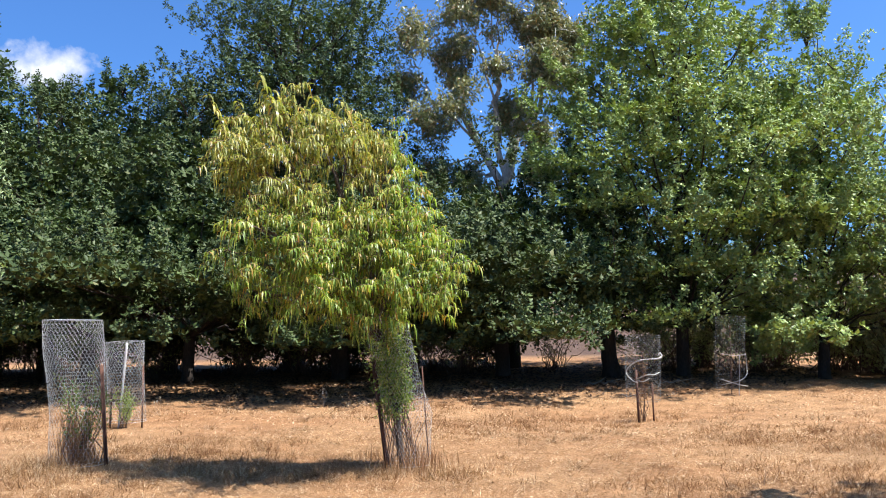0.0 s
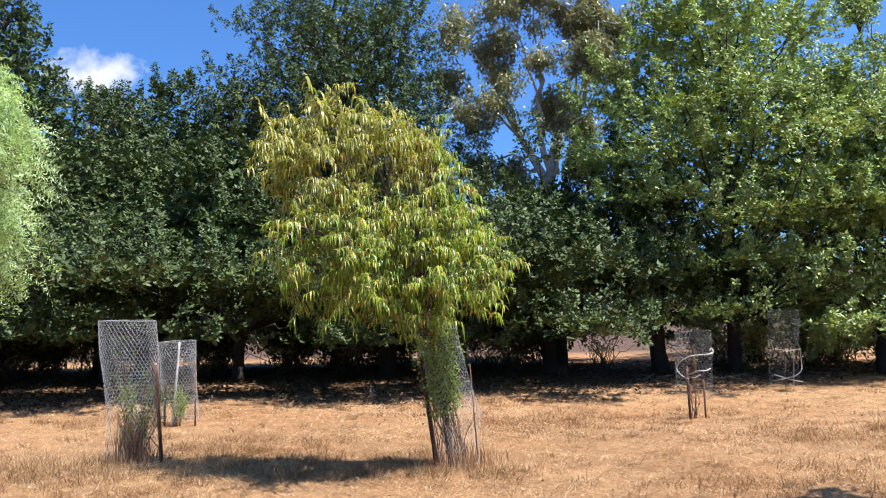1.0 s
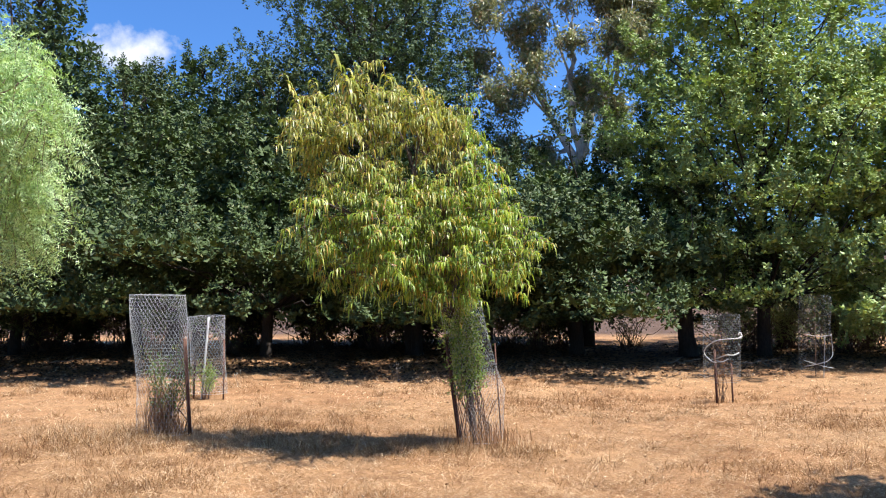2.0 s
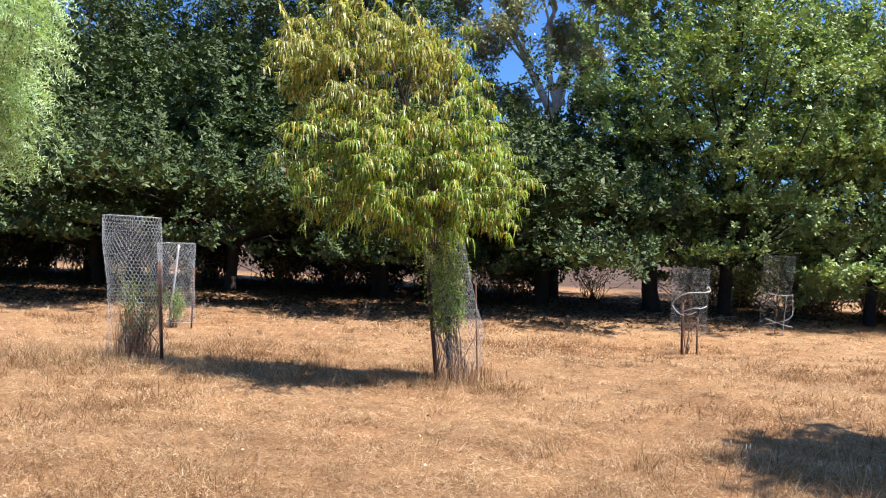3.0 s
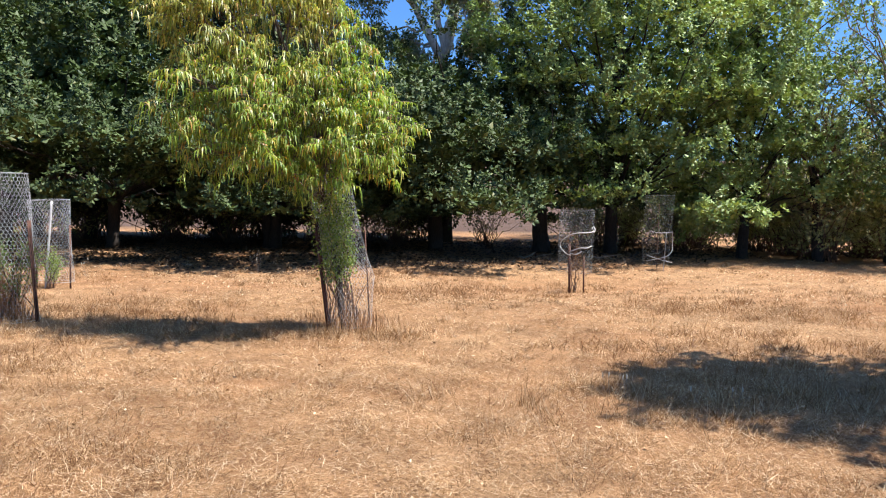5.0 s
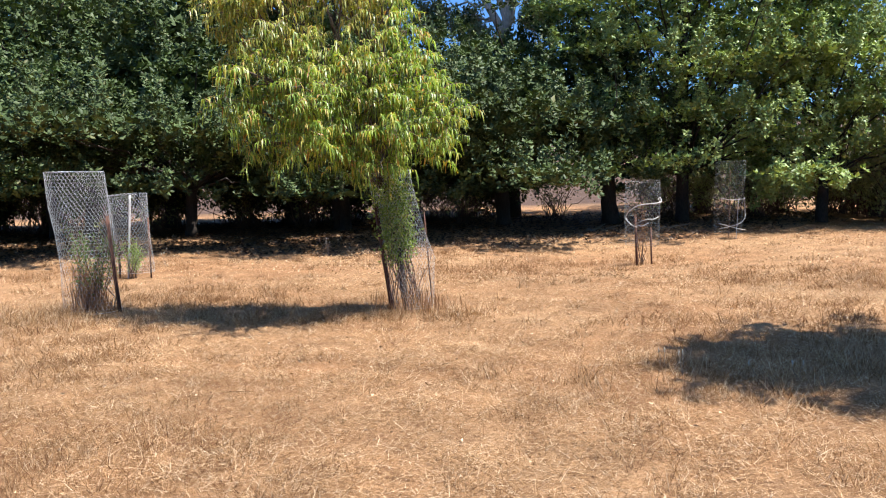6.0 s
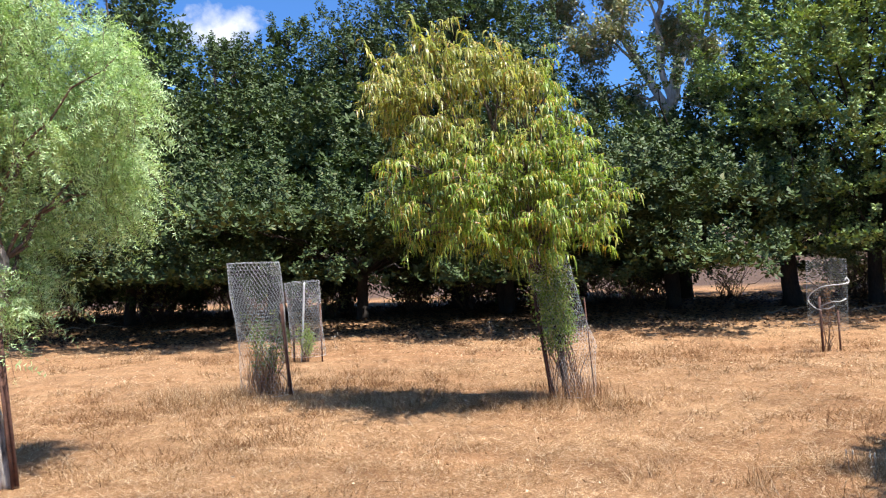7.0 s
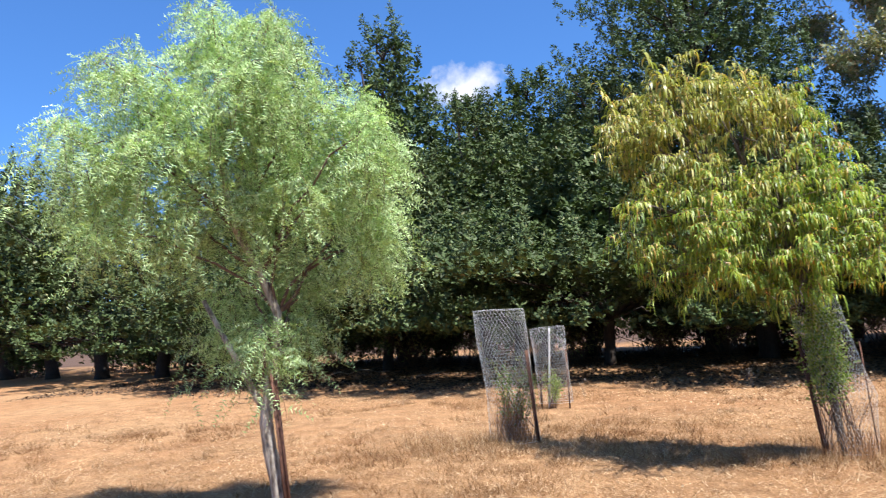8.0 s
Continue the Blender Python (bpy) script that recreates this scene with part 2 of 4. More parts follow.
def tube(soup, pts, radii, sides=8, rng=None, rough=0.0):
    """A limb along pts, with closed ends."""
    pts = np.asarray(pts, dtype=float)
    radii = np.broadcast_to(np.asarray(radii, dtype=float), (len(pts),))
    tan = unit(np.gradient(pts, axis=0))
    ref = np.array([0.31, 0.95, 0.05]) if abs(tan[:, 2]).mean() > 0.6 else np.array([0.05, 0.1, 1.0])
    a = unit(np.cross(tan, ref))
    b = np.cross(tan, a)
    ang = np.linspace(0, 2 * math.pi, sides, endpoint=False)
    r = radii[:, None] * np.ones(sides)
    if rng is not None:
        r = r * (1 + rough * rng.normal(size=r.shape))
    v = pts[:, None] + r[..., None] * (np.cos(ang)[None, :, None] * a[:, None] + np.sin(ang)[None, :, None] * b[:, None])
    k = np.arange(len(pts) - 1)[:, None] * sides
    j = np.arange(sides)[None]
    j2 = (j + 1) % sides
    q = np.stack([k + j, k + j2, k + sides + j2, k + sides + j], -1).reshape(-1, 4)
    v = np.concatenate([v.reshape(-1, 3), pts[:1], pts[-1:]])
    m = len(pts) * sides
    t = np.concatenate([np.stack([np.full(sides, m), j2[0], j[0]], 1), np.stack([np.full(sides, m + 1), m - sides + j[0], m - sides + j2[0]], 1)])
    soup.add(v, t, q)


def bend(a, b, n=6, sag=0.0, rng=None, wob=0.0):
    a, b = np.asarray(a, float), np.asarray(b, float)
    f = np.linspace(0, 1, n)[:, None]
    p = a + (b - a) * f
    p[:, 2] += sag * np.sin(math.pi * f[:, 0])
    if rng is not None:
        p[1:-1] += rng.normal(size=(n - 2, 3)) * wob
    return p


def prisms(soup, a, b, r, sides=3):
    """Thin straight wires from a to b."""
    d = unit(b - a)
    s = unit(np.cross(d, np.array([0.3, 0.5, 0.81])))
    n = np.cross(d, s)
    ring = [s * math.cos(x) * r + n * math.sin(x) * r for x in np.arange(sides) * 2 * math.pi / sides]
    v = np.stack([a + o for o in ring] + [b + o for o in ring], 1)
    i = np.arange(len(a))[:, None] * 2 * sides
    soup.add(v, None, np.concatenate([i + [k, (k + 1) % sides, sides + (k + 1) % sides, sides + k] for k in range(sides)]))


# ---- ground ----
def ground_z(x, y):
    """The paddock climbs gently towards the tree row, with low humps."""
    x, y = np.asarray(x, float), np.asarray(y, float)
    near = np.exp(-((x / 45) ** 2 + (y / 45) ** 2))
    hump = 0.035 * np.sin(x * 0.9 + 1.3 * np.sin(y * 0.5)) * np.cos(y * 0.8 + 0.4) + 0.015 * np.sin(x * 3.1 + y * 1.7) * np.sin(y * 2.6 - x)
    dip = 0.17 * np.exp(-((x - 3.2) / 2.6) ** 2 - ((y - 13.4) / 1.9) ** 2)
    return 0.02 * y + 0.05 * np.maximum(y - 45, 0) + hump * near - dip


def build_ground():
    fine = np.linspace(-34, 34, 150)
    out = 34 * (2600 / 34) ** np.linspace(0, 1, 26)[1:]
    axis = np.concatenate([-out[::-1], fine, out])
    gx, gy = np.meshgrid(axis, axis, indexing="ij")
    n = len(axis)
    v = np.stack([gx, gy, ground_z(gx, gy)], -1).reshape(-1, 3)
    i = (np.arange(n - 1)[:, None] * n + np.arange(n - 1)[None]).ravel()
    q = np.stack([i, i + n, i + n + 1, i + 1], 1)
    ob = new("ground", mesh_of("ground", v, [q], GROUND, True))
    tagged(ob, "dry straw-coloured paddock soil with short dead grass", "ground", kind="structure")


build_ground()


def spot(x, y):
    return (x, y, float(ground_z(x, y)))


def scatter(rng, count, r0, r1, a0=-42, a1=78):
    """Spots in a fan before the walker, from right to left."""
    r = np.sqrt(rng.uniform(r0 * r0, r1 * r1, count))
    a = np.radians(rng.uniform(a0, a1, count))
    x, y = -r * np.sin(a), r * np.cos(a)
    return x, y


def patchy(x, y):
    """0 to 1: where the grass grows thick."""
    return 0.5 + 0.25 * np.sin(x * 1.7 + 2 * np.sin(y * 0.9)) + 0.25 * np.sin(y * 2.3 + 1.5 * np.sin(x * 1.1 + 0.7))


def blades(soup, rng, p, d, length, width):
    """Single pointed blades."""
    a = rng.uniform(0, 2 * math.pi, len(p))
    side = np.stack([np.cos(a), np.sin(a), np.zeros(len(p))], 1) * (width * 0.5)[:, None]
    v = np.stack([p - side, p + side, p + d * length[:, None]], 1)
    soup.add(v, np.arange(len(p))[:, None] * 3 + [0, 1, 2])


def row_shade(x, y):
    """0 to 1: the bare leafy ground along the row of trees, its edge drawn along their shade."""
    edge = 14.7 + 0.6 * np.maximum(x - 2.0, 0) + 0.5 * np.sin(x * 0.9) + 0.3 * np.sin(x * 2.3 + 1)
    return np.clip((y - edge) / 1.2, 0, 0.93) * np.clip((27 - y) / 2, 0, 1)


def mounds(x, y):
    """0 to 1: low cushions of matted grass, about half a metre across."""
    a = np.sin(x * 4.3 + 1.7 * np.sin(y * 1.9 + 0.4)) * np.sin(y * 4.9 + 1.9 * np.sin(x * 2.3))
    b = np.sin(x * 7.9 + y * 2.1 + 1.2 * np.sin(y * 3.3)) * np.sin(y * 8.7 - x * 1.6)
    return np.clip(0.5 + 0.38 * a + 0.22 * b, 0, 1)


def build_grass():
    rng = np.random.default_rng(11)
    soup = Soup()
    # matted thatch: short stalks lying every way over each other, thicker on the cushions
    for count, r0, r1, h, w in ((260000, 2.6, 7, 0.07, 0.0042), (210000, 7, 12, 0.075, 0.0066), (80000, 12, 19, 0.085, 0.0105)):
        x, y = scatter(rng, count, r0, r1)
        m = mounds(x, y)
        keep = (rng.uniform(size=count) < 0.2 + 1.0 * m) & (rng.uniform(size=count) > row_shade(x, y))
        x, y, m = x[keep], y[keep], m[keep]
        n = len(x)
        p = np.stack([x, y, ground_z(x, y) + 0.002 + rng.uniform(0, 1, n) * (0.012 + 0.055 * m * m)], 1)
        a = rng.uniform(0, 2 * math.pi, n)
        d = unit(np.stack([np.cos(a), np.sin(a), rng.normal(size=n) * 0.16 + 0.18], 1))
        blades(soup, rng, p, d, rng.gamma(5, h / 5, n), np.full(n, w) * rng.uniform(0.7, 1.2, n))
    # standing tufts: blades that fan out of one root
    for count, r0, r1, h, w in ((2300, 2.2, 8, 0.085, 0.0034), (2100, 8, 17, 0.11, 0.0062)):
        x, y = scatter(rng, count, r0, r1)
        keep = rng.uniform(size=count) < mounds(x, y) ** 2 * patchy(x, y) + 0.04
        x, y = x[keep], y[keep]
        k = 46
        px, py = (np.repeat(c, k) + rng.normal(size=len(c) * k) * 0.07 for c in (x, y))
        n = len(px)
        d = unit(np.stack([rng.normal(size=n) * 0.8, rng.normal(size=n) * 0.8, np.ones(n)], 1))
        blades(soup, rng, np.stack([px, py, ground_z(px, py) - 0.004], 1), d, rng.gamma(6, h / 6, n), np.full(n, w * 1.2))
    # taller grass left standing beside the guards
    for cx, cy, sx, sy, count, h in ((-2.9, 8.5, 1.3, 0.22, 70, 0.12), (-4.9, 8.8, 0.35, 0.25, 60, 0.16), (-0.3, 8.55, 0.4, 0.15, 40, 0.13), (2.6, 5.7, 1.0, 0.35, 90, 0.13), (6.3, 9.4, 0.8, 0.6, 50, 0.16)):
        x, y = cx + rng.normal(size=count) * sx, cy + rng.normal(size=count) * sy
        px, py = (np.repeat(c, 40) + rng.normal(size=count * 40) * 0.06 for c in (x, y))
        n = len(px)
        d = unit(np.stack([rng.normal(size=n) * 0.8, rng.normal(size=n) * 0.8, np.ones(n)], 1))
        blades(soup, rng, np.stack([px, py, ground_z(px, py) - 0.004], 1), d, rng.gamma(6, h / 6, n), np.full(n, 0.005))
    # long stems lying flat
    x, y = scatter(rng, 1500, 2.4, 12)
    a = rng.uniform(0, 2 * math.pi, len(x))
    d = np.stack([np.cos(a), np.sin(a), rng.uniform(0, 0.12, len(x))], 1)
    strip_leaves(soup, rng, np.stack([x, y, ground_z(x, y) + 0.04], 1), d, rng.uniform(0.08, 0.28, len(x)), np.full(len(x), 0.0032), np.full(len(x), 0.05), 3)
    tagged(new("dry_grass", soup.mesh("dry_grass", STRAW)), "short sun-bleached dead grass over the paddock", "grass", kind="stuff")


build_grass()


def build_brown_tufts():
    rng = np.random.default_rng(14)
    soup = Soup()
    for count, r0, r1, h, w in ((1600, 2.2, 7, 0.075, 0.0036), (2000, 7, 15, 0.10, 0.006)):
        x, y = scatter(rng, count, r0, r1)
        drift = np.sin(x * 0.8 + 1.3 * np.sin(y * 0.7)) * np.sin(y * 1.1 + 0.8 * np.sin(x * 0.6 + 2))
        keep = rng.uniform(size=count) < np.clip(drift * 1.3 + 0.12, 0, 1)
        x, y = x[keep], y[keep]
        k = 48
        px, py = (np.repeat(c, k) + rng.normal(size=len(c) * k) * 0.09 for c in (x, y))
        n = len(px)
        d = unit(np.stack([rng.normal(size=n) * 0.9, rng.normal(size=n) * 0.9, np.ones(n)], 1))
        blades(soup, rng, np.stack([px, py, ground_z(px, py) - 0.004], 1), d, rng.gamma(6, h / 6, n), np.full(n, w * 1.3))
    tagged(new("withered_grass", soup.mesh("withered_grass", GREY_STRAW)), "brown withered grass tufts dotted over the paddock", "grass", kind="stuff")


build_brown_tufts()


def dry_weed(x, y, h, count, seed):
    rng = np.random.default_rng(seed)
    ob = thing("dry_weed", spot(x, y), "pale dead weed stalk standing in the dry grass", "weed", "dead weeds")
    for k in range(count):
        stalk, head = Soup(), Soup()
        tip = np.array([rng.normal() * h * 0.3, rng.normal() * h * 0.3, h * rng.uniform(0.7, 1.1)])
        tube(stalk, bend((rng.normal() * 0.01, rng.normal() * 0.01, -0.02), tip, 5, 0, rng, 0.006), np.linspace(0.0025, 0.0012, 5), 4)
        tube(head, bend(tip - [0, 0, 0.012], tip + [0, 0, 0.03], 5, 0, rng, 0.002), [0.001, 0.005, 0.0055, 0.004, 0.001], 6)
        part("seed_head", head.mesh("seed_head", PALE_STRAW), part("stalk", stalk.mesh("stalk", DEAD_WOOD), ob), "bleached seed head")


for k, (x, y, h, c) in enumerate(((1.54, 5.83, 0.17, 2), (1.65, 5.74, 0.16, 2), (2.15, 5.62, 0.13, 1), (2.4, 5.55, 0.15, 2), (-2.38, 15.06, 0.30, 9), (-5.08, 13.93, 0.28, 6))):
    dry_weed(x, y, h, c, 120 + k)


def build_litter():
    rng = np.random.default_rng(12)
    soup = Soup()
    for count, xa, xb, ya, yb, s in ((3400, -3, 12, 10.5, 19, 0.042), (1800, -16, -2, 12.5, 21, 0.042), (500, -4, 5, 3, 10, 0.035)):
        x, y = rng.uniform(xa, xb, count), rng.uniform(ya, yb, count)
        d = unit(np.stack([rng.normal(size=count), rng.normal(size=count), rng.normal(size=count) * 0.25], 1))
        fold_leaves(soup, rng, np.stack([x, y, ground_z(x, y) + 0.035], 1), d, rng.uniform(0.6, 1.3, count) * s, rng.uniform(0.4, 0.7, count) * s)
    tagged(new("leaf_litter", soup.mesh("leaf_litter", LITTER)), "pale dry fallen leaves strewn under the trees", "leaf litter", kind="stuff")


build_litter()


def build_shade_leaves():
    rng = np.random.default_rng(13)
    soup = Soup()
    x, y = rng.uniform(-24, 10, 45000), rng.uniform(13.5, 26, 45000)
    # the dark leaves fill the shade band and thin out at its front
    keep = rng.uniform(size=len(x)) < row_shade(x, y) * 0.8
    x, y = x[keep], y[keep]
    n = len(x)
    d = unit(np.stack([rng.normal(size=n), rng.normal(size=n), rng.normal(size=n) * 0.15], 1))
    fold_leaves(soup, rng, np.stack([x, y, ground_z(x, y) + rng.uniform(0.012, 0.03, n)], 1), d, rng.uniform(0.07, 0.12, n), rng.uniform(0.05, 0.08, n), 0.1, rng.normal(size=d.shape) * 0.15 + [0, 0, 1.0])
    tagged(new("shade_leaf_layer", soup.mesh("shade_leaf_layer", SHADE_LEAVES)), "oak leaves covering ground below the trees, coloured dark brown to deepen their shade", "leaf litter", kind="stuff")


build_shade_leaves()


# ---- broadleaf trees of the row ----
def spray(soup, rng, p, axis, length, leaves, leaf_len, leaf_wid, girth=0.3, face=None, star=6):
    """Leafy shoots: spires of leaf rosettes, narrowing to the tip, each leaf turned to the light."""
    knots = max(1, leaves // star)
    f = rng.uniform(0.0, 1, len(p) * knots) ** 0.85
    P, A, L = (np.repeat(v, knots, 0) for v in (p, axis, length))
    out = side_of(A, rng)
    q = P + A * (L * f)[:, None] + out * ((L * girth * (1.0 - 0.85 * f) + 0.02) * rng.uniform(0.35, 1, len(f)))[:, None]
    q, A, out = (np.repeat(v, star, 0) for v in (q, A, out))
    n = len(q)
    d = unit(A * 0.5 + out * 0.5 + unit(rng.normal(size=A.shape)) * 0.7)
    up = out * 0.75 + np.array([0, 0, 0.65]) + rng.normal(size=A.shape) * 0.3
    if face is not None:
        up = up + np.repeat(face, knots * star, 0) * 0.45
    s = unit(np.cross(d, up)) * (leaf_wid * rng.uniform(0.4, 0.7, n))[:, None]
    tip = q + d * (leaf_len * rng.uniform(0.7, 1.3, n))[:, None]
    soup.add(np.stack([q + d * leaf_len * 0.1, tip + s, tip - s - d * leaf_len * 0.15], 1), np.arange(n)[:, None] * 3 + [0, 1, 2])


def rosettes(soup, rng, c, axis, leaf_len, star=6, narrow=0.56, cup=0.4):
    """Stars of leaves at twig ends, all the blades of one star turned about the same way."""
    n = len(c)
    a = side_of(axis, rng)
    b = np.cross(axis, a)
    ang = (np.arange(star)[None] + rng.uniform(-0.35, 0.35, (n, star))) * 2 * math.pi / star
    A = np.repeat(axis, star, 0)
    d = np.cos(ang)[..., None] * a[:, None] + np.sin(ang)[..., None] * b[:, None]
    d = unit(d.reshape(-1, 3) + A * rng.uniform(cup - 0.35, cup + 0.3, n * star)[:, None] + rng.normal(size=A.shape) * 0.18)
    length = leaf_len * rng.uniform(0.65, 1.25, n * star)
    p = np.repeat(c, star, 0) + d * (length * 0.12)[:, None]
    fold_leaves(soup, rng, p, d, length, length * narrow * rng.uniform(0.8, 1.2, n * star), 0.16, A + rng.normal(size=A.shape) * 0.15)


def leaf_spires(soup, rng, p, axis, length, stars, leaf_len, girth, face, star=6):
    """Upright leafy shoots: stars of leaves set round the shoot, closing in to its tip."""
    n = len(p)
    f = ((np.arange(stars)[None] + rng.uniform(0, 1, (n, stars))) / stars).ravel()
    P, A, L, F = (np.repeat(v, stars, 0) for v in (p, axis, length, face))
    out = side_of(A, rng)
    q = P + A * (L * f)[:, None] + out * ((girth * L * (1.0 - f) ** 0.7 + 0.025) * np.sqrt(rng.uniform(0.3, 1, len(f))))[:, None]
    ax = unit(out * (0.85 - 0.5 * f)[:, None] + A * (0.25 + 0.4 * f)[:, None] + F * 0.15 + np.array([0, 0, 0.3]) + rng.normal(size=A.shape) * 0.12)
    rosettes(soup, rng, q, ax, leaf_len, star)


def broadleaf(name, seed, height, radius, skirt, clumps, leaves, leaf_mat, label, at, turn=0, trunk_r=0.24, top=0.35, leaf=0.115, shoots=10, core=40, depth=1.0, taper=0.5, low=0, inner=1500, rise=1.4, jitter=0.3, crowd=0.62, cover=0, tips=0.66, wide=1.3, heart=0.62, lift=0.42, upright=0.95, bough=(0.24, 0.34), group="row trees"):
    """A tree with a foliage mass on each limb, from a low skirt to an uneven top."""
    rng = np.random.default_rng(seed)
    tree = thing(name, at, label, "tree", group, turn)
    crown = Soup()
    wob = rng.normal(size=2) * 0.15
    stem = np.array([[wob[0] * f * 2, wob[1] * f * 2, -0.15 + f * height * 0.9] for f in np.linspace(0, 1, 9)])
    flare = np.array([1.7, 1.05, 0.92, 0.8, 0.66, 0.5, 0.36, 0.22, 0.08])
    stem_low = Soup()
    tube(stem_low, np.concatenate([stem[:1], stem[:1] + [0, 0, 0.4], stem[1:]]), np.concatenate([[1.4, 1.12], flare[1:]]) * trunk_r, 10, rng, 0.05)
    # boughs in storeys: shelves of foliage round the stem, with dark room between the storeys
    cen, mr = [], []
    storeys = max(3, round((height - skirt) / rise))
    for k in range(storeys):
        f = (k + 0.2) / (storeys - 0.5)
        prof = 0.78 + 0.22 * f / top if f < top else max(1 - (min(f - top, 1.03 - top) / (1.04 - top)) ** 1.6, 0.02) ** taper
        rad = radius * prof
        count = max(3, round(math.pi * rad * (1 + depth) * crowd / 2.0))
        first = rng.uniform(0, 6.28)
        for j in range(count):
            r = np.clip(rad * rng.uniform(*bough), 0.5, 1.25)
            az = first + (j + rng.uniform(-0.3, 0.3)) * 2 * math.pi / count
            o = max(rad - r * 0.7, 0.1) * (rng.uniform(0.8, 1.1) if j % 3 else rng.uniform(0.45, 0.8))
            z = skirt + 0.3 + (height - skirt - 0.8) * f + rng.normal() * jitter
            cen.append((math.cos(az) * o, math.sin(az) * o * depth, z))
            mr.append(r)
    # the broad storey that roofs the ground in
    for j in range(cover):
        o = radius * math.sqrt(rng.uniform(0.25, 1.05))
        az = -1.57 + 1.5 * math.sin(j * 1.9) if j % 3 else j * 2.4          # most of them reach for the open paddock
        cen.append((math.cos(az) * o, math.sin(az) * o * depth, skirt + 1.25 + rng.uniform(-0.35, 0.35) - 0.1 * o))
        mr.append(rng.uniform(0.75, 1.05))
    # the low boughs that spread out over the ground
    for j in range(low):
        o = radius * math.sqrt(rng.uniform(0.25, 1.0))
        az = -1.57 + 1.4 * math.sin(j * 1.7 + 0.8) if j % 2 else j * 2.4 + 0.9
        cen.append((math.cos(az) * o, math.sin(az) * o * depth, skirt + rng.uniform(-0.35, 1.0)))
        mr.append(rng.uniform(0.8, 1.1))
    cen, mr = np.array(cen), np.array(mr)
    masses, roof = len(cen), len(cen) - cover - low
    for k, (c, r) in enumerate(zip(cen, mr)):
        root = np.array([stem[3, 0] * 0.5, stem[3, 1] * 0.5, max(skirt * 0.75, c[2] - np.hypot(c[0], c[1]) * 0.75 - 0.3)])
        limb = Soup()
        tube(limb, bend(root, c, 6, 0.12, rng, 0.07), np.linspace(trunk_r * 0.24, 0.012, 6), 5)
        part("limb", limb.mesh("limb", BARK, True), tree)
        # leafy shoots stand on the upper and outer side of the limb's shelf of foliage; the far side is coarser
        back = c[1] > 0.45 * radius * depth
        flat = np.array([c[0], c[1], 0.0])
        outward = flat / max(np.linalg.norm(flat), 0.3)
        along = np.array([-outward[1], outward[0], 0.0])
        tilt = rng.uniform(-0.25, 0.45)          # boughs climb or sag towards their ends
        n = max(5, int(clumps * r * r * (0.45 if back else 1.0)))
        u, w = np.sqrt((np.arange(n) + 0.5) / n), np.arange(n) * 2.4 + rng.uniform(0, 6)
        e, g = u * np.sin(w) + rng.normal(size=n) * 0.07, u * np.cos(w) + rng.normal(size=n) * 0.07
        p = c + np.outer(e * r * wide, along) + np.outer(g * r, outward)
        p[:, 2] += tilt * g * r + rng.normal(size=n) * 0.08 - 0.18 * r * e * e
        hang = np.clip(1 - (c[2] - skirt) / 0.9, 0, 1) * rng.uniform(0, 1.0, n)          # the lowest shelves hang
        ax = unit(np.outer(0.1 + 0.25 * g + 0.9 * (0.95 - upright), outward) + np.outer(0.2 * e, along) + rng.normal(size=p.shape) * 0.12 + np.stack([np.zeros(n), np.zeros(n), upright - 1.15 * hang], 1))
        size = leaf * (1.7 if back else 1.0)
        leaf_spires(crown, rng, p, ax, tips * rng.uniform(0.6, 1.25, n), max(5, leaves // 5) if back else leaves, size, 0.25, np.repeat(outward[None], n, 0), 5)
        # the older leaves along the limb, under the shoots
        m = int(core * r * r * (1.0 if k < roof else 2.6))
        q = c + np.outer(rng.normal(size=m) * r * 0.4 * wide, along) + np.outer(rng.normal(size=m) * r * 0.4, outward) + np.outer(rng.normal(size=m) * 0.09 - 0.04, [0, 0, 1.0])
        rosettes(crown, rng, q, unit(rng.normal(size=q.shape) * 0.35 + [0, 0, 1.0]), leaf * (1.25 if k < roof else 1.5), 5, 0.6)
    # the old shaded foliage in the heart of the crown
    m = inner
    d = unit(rng.normal(size=(m, 3)))
    q = d * (rng.uniform(0, 1, m) ** 0.42)[:, None] * [radius * heart, radius * heart * 0.8 * depth, (height - skirt) * (lift - 0.02)] + [0, 0.15 * radius * depth, skirt + (height - skirt) * lift]
    rosettes(crown, rng, q, unit(rng.normal(size=q.shape) * 0.5 + [0, 0, 1.0]), leaf * 1.7, 5, 0.6)
    # upright leading shoots that make the outline ragged
    roots = cen[rng.integers(masses // 3, masses, shoots)]
    up = roots + rng.normal(size=(shoots, 3)) * [0.35, 0.35, 0.15] + [0, 0, 0.2]
    twigs = Soup()
    for a, u in zip(roots, up):
        tube(twigs, np.concatenate([bend(a, u, 3), bend(u, u + [0, 0, 0.9], 4, 0, rng, 0.03)[1:]]), np.linspace(0.018, 0.004, 6), 4)
    tagged(part("leading_twig", twigs.mesh("leading_twig", BARK), tree), kind="stuff")
    ahead = np.repeat(np.array([[0, -1.0, 0]]), shoots, 0)
    for k in range(3):
        leaf_spires(crown, rng, up + [0, 0, 0.3 * k], unit(rng.normal(size=(shoots, 3)) * 0.12 + [0, 0, 1]), np.full(shoots, 0.8 - 0.1 * k), leaves // 2, leaf * 0.9, 0.26 - 0.05 * k, ahead)
    part("trunk", stem_low.mesh("trunk", BARK, True), tree)
    part("crown", crown.mesh("crown", leaf_mat), tree)
    return tree


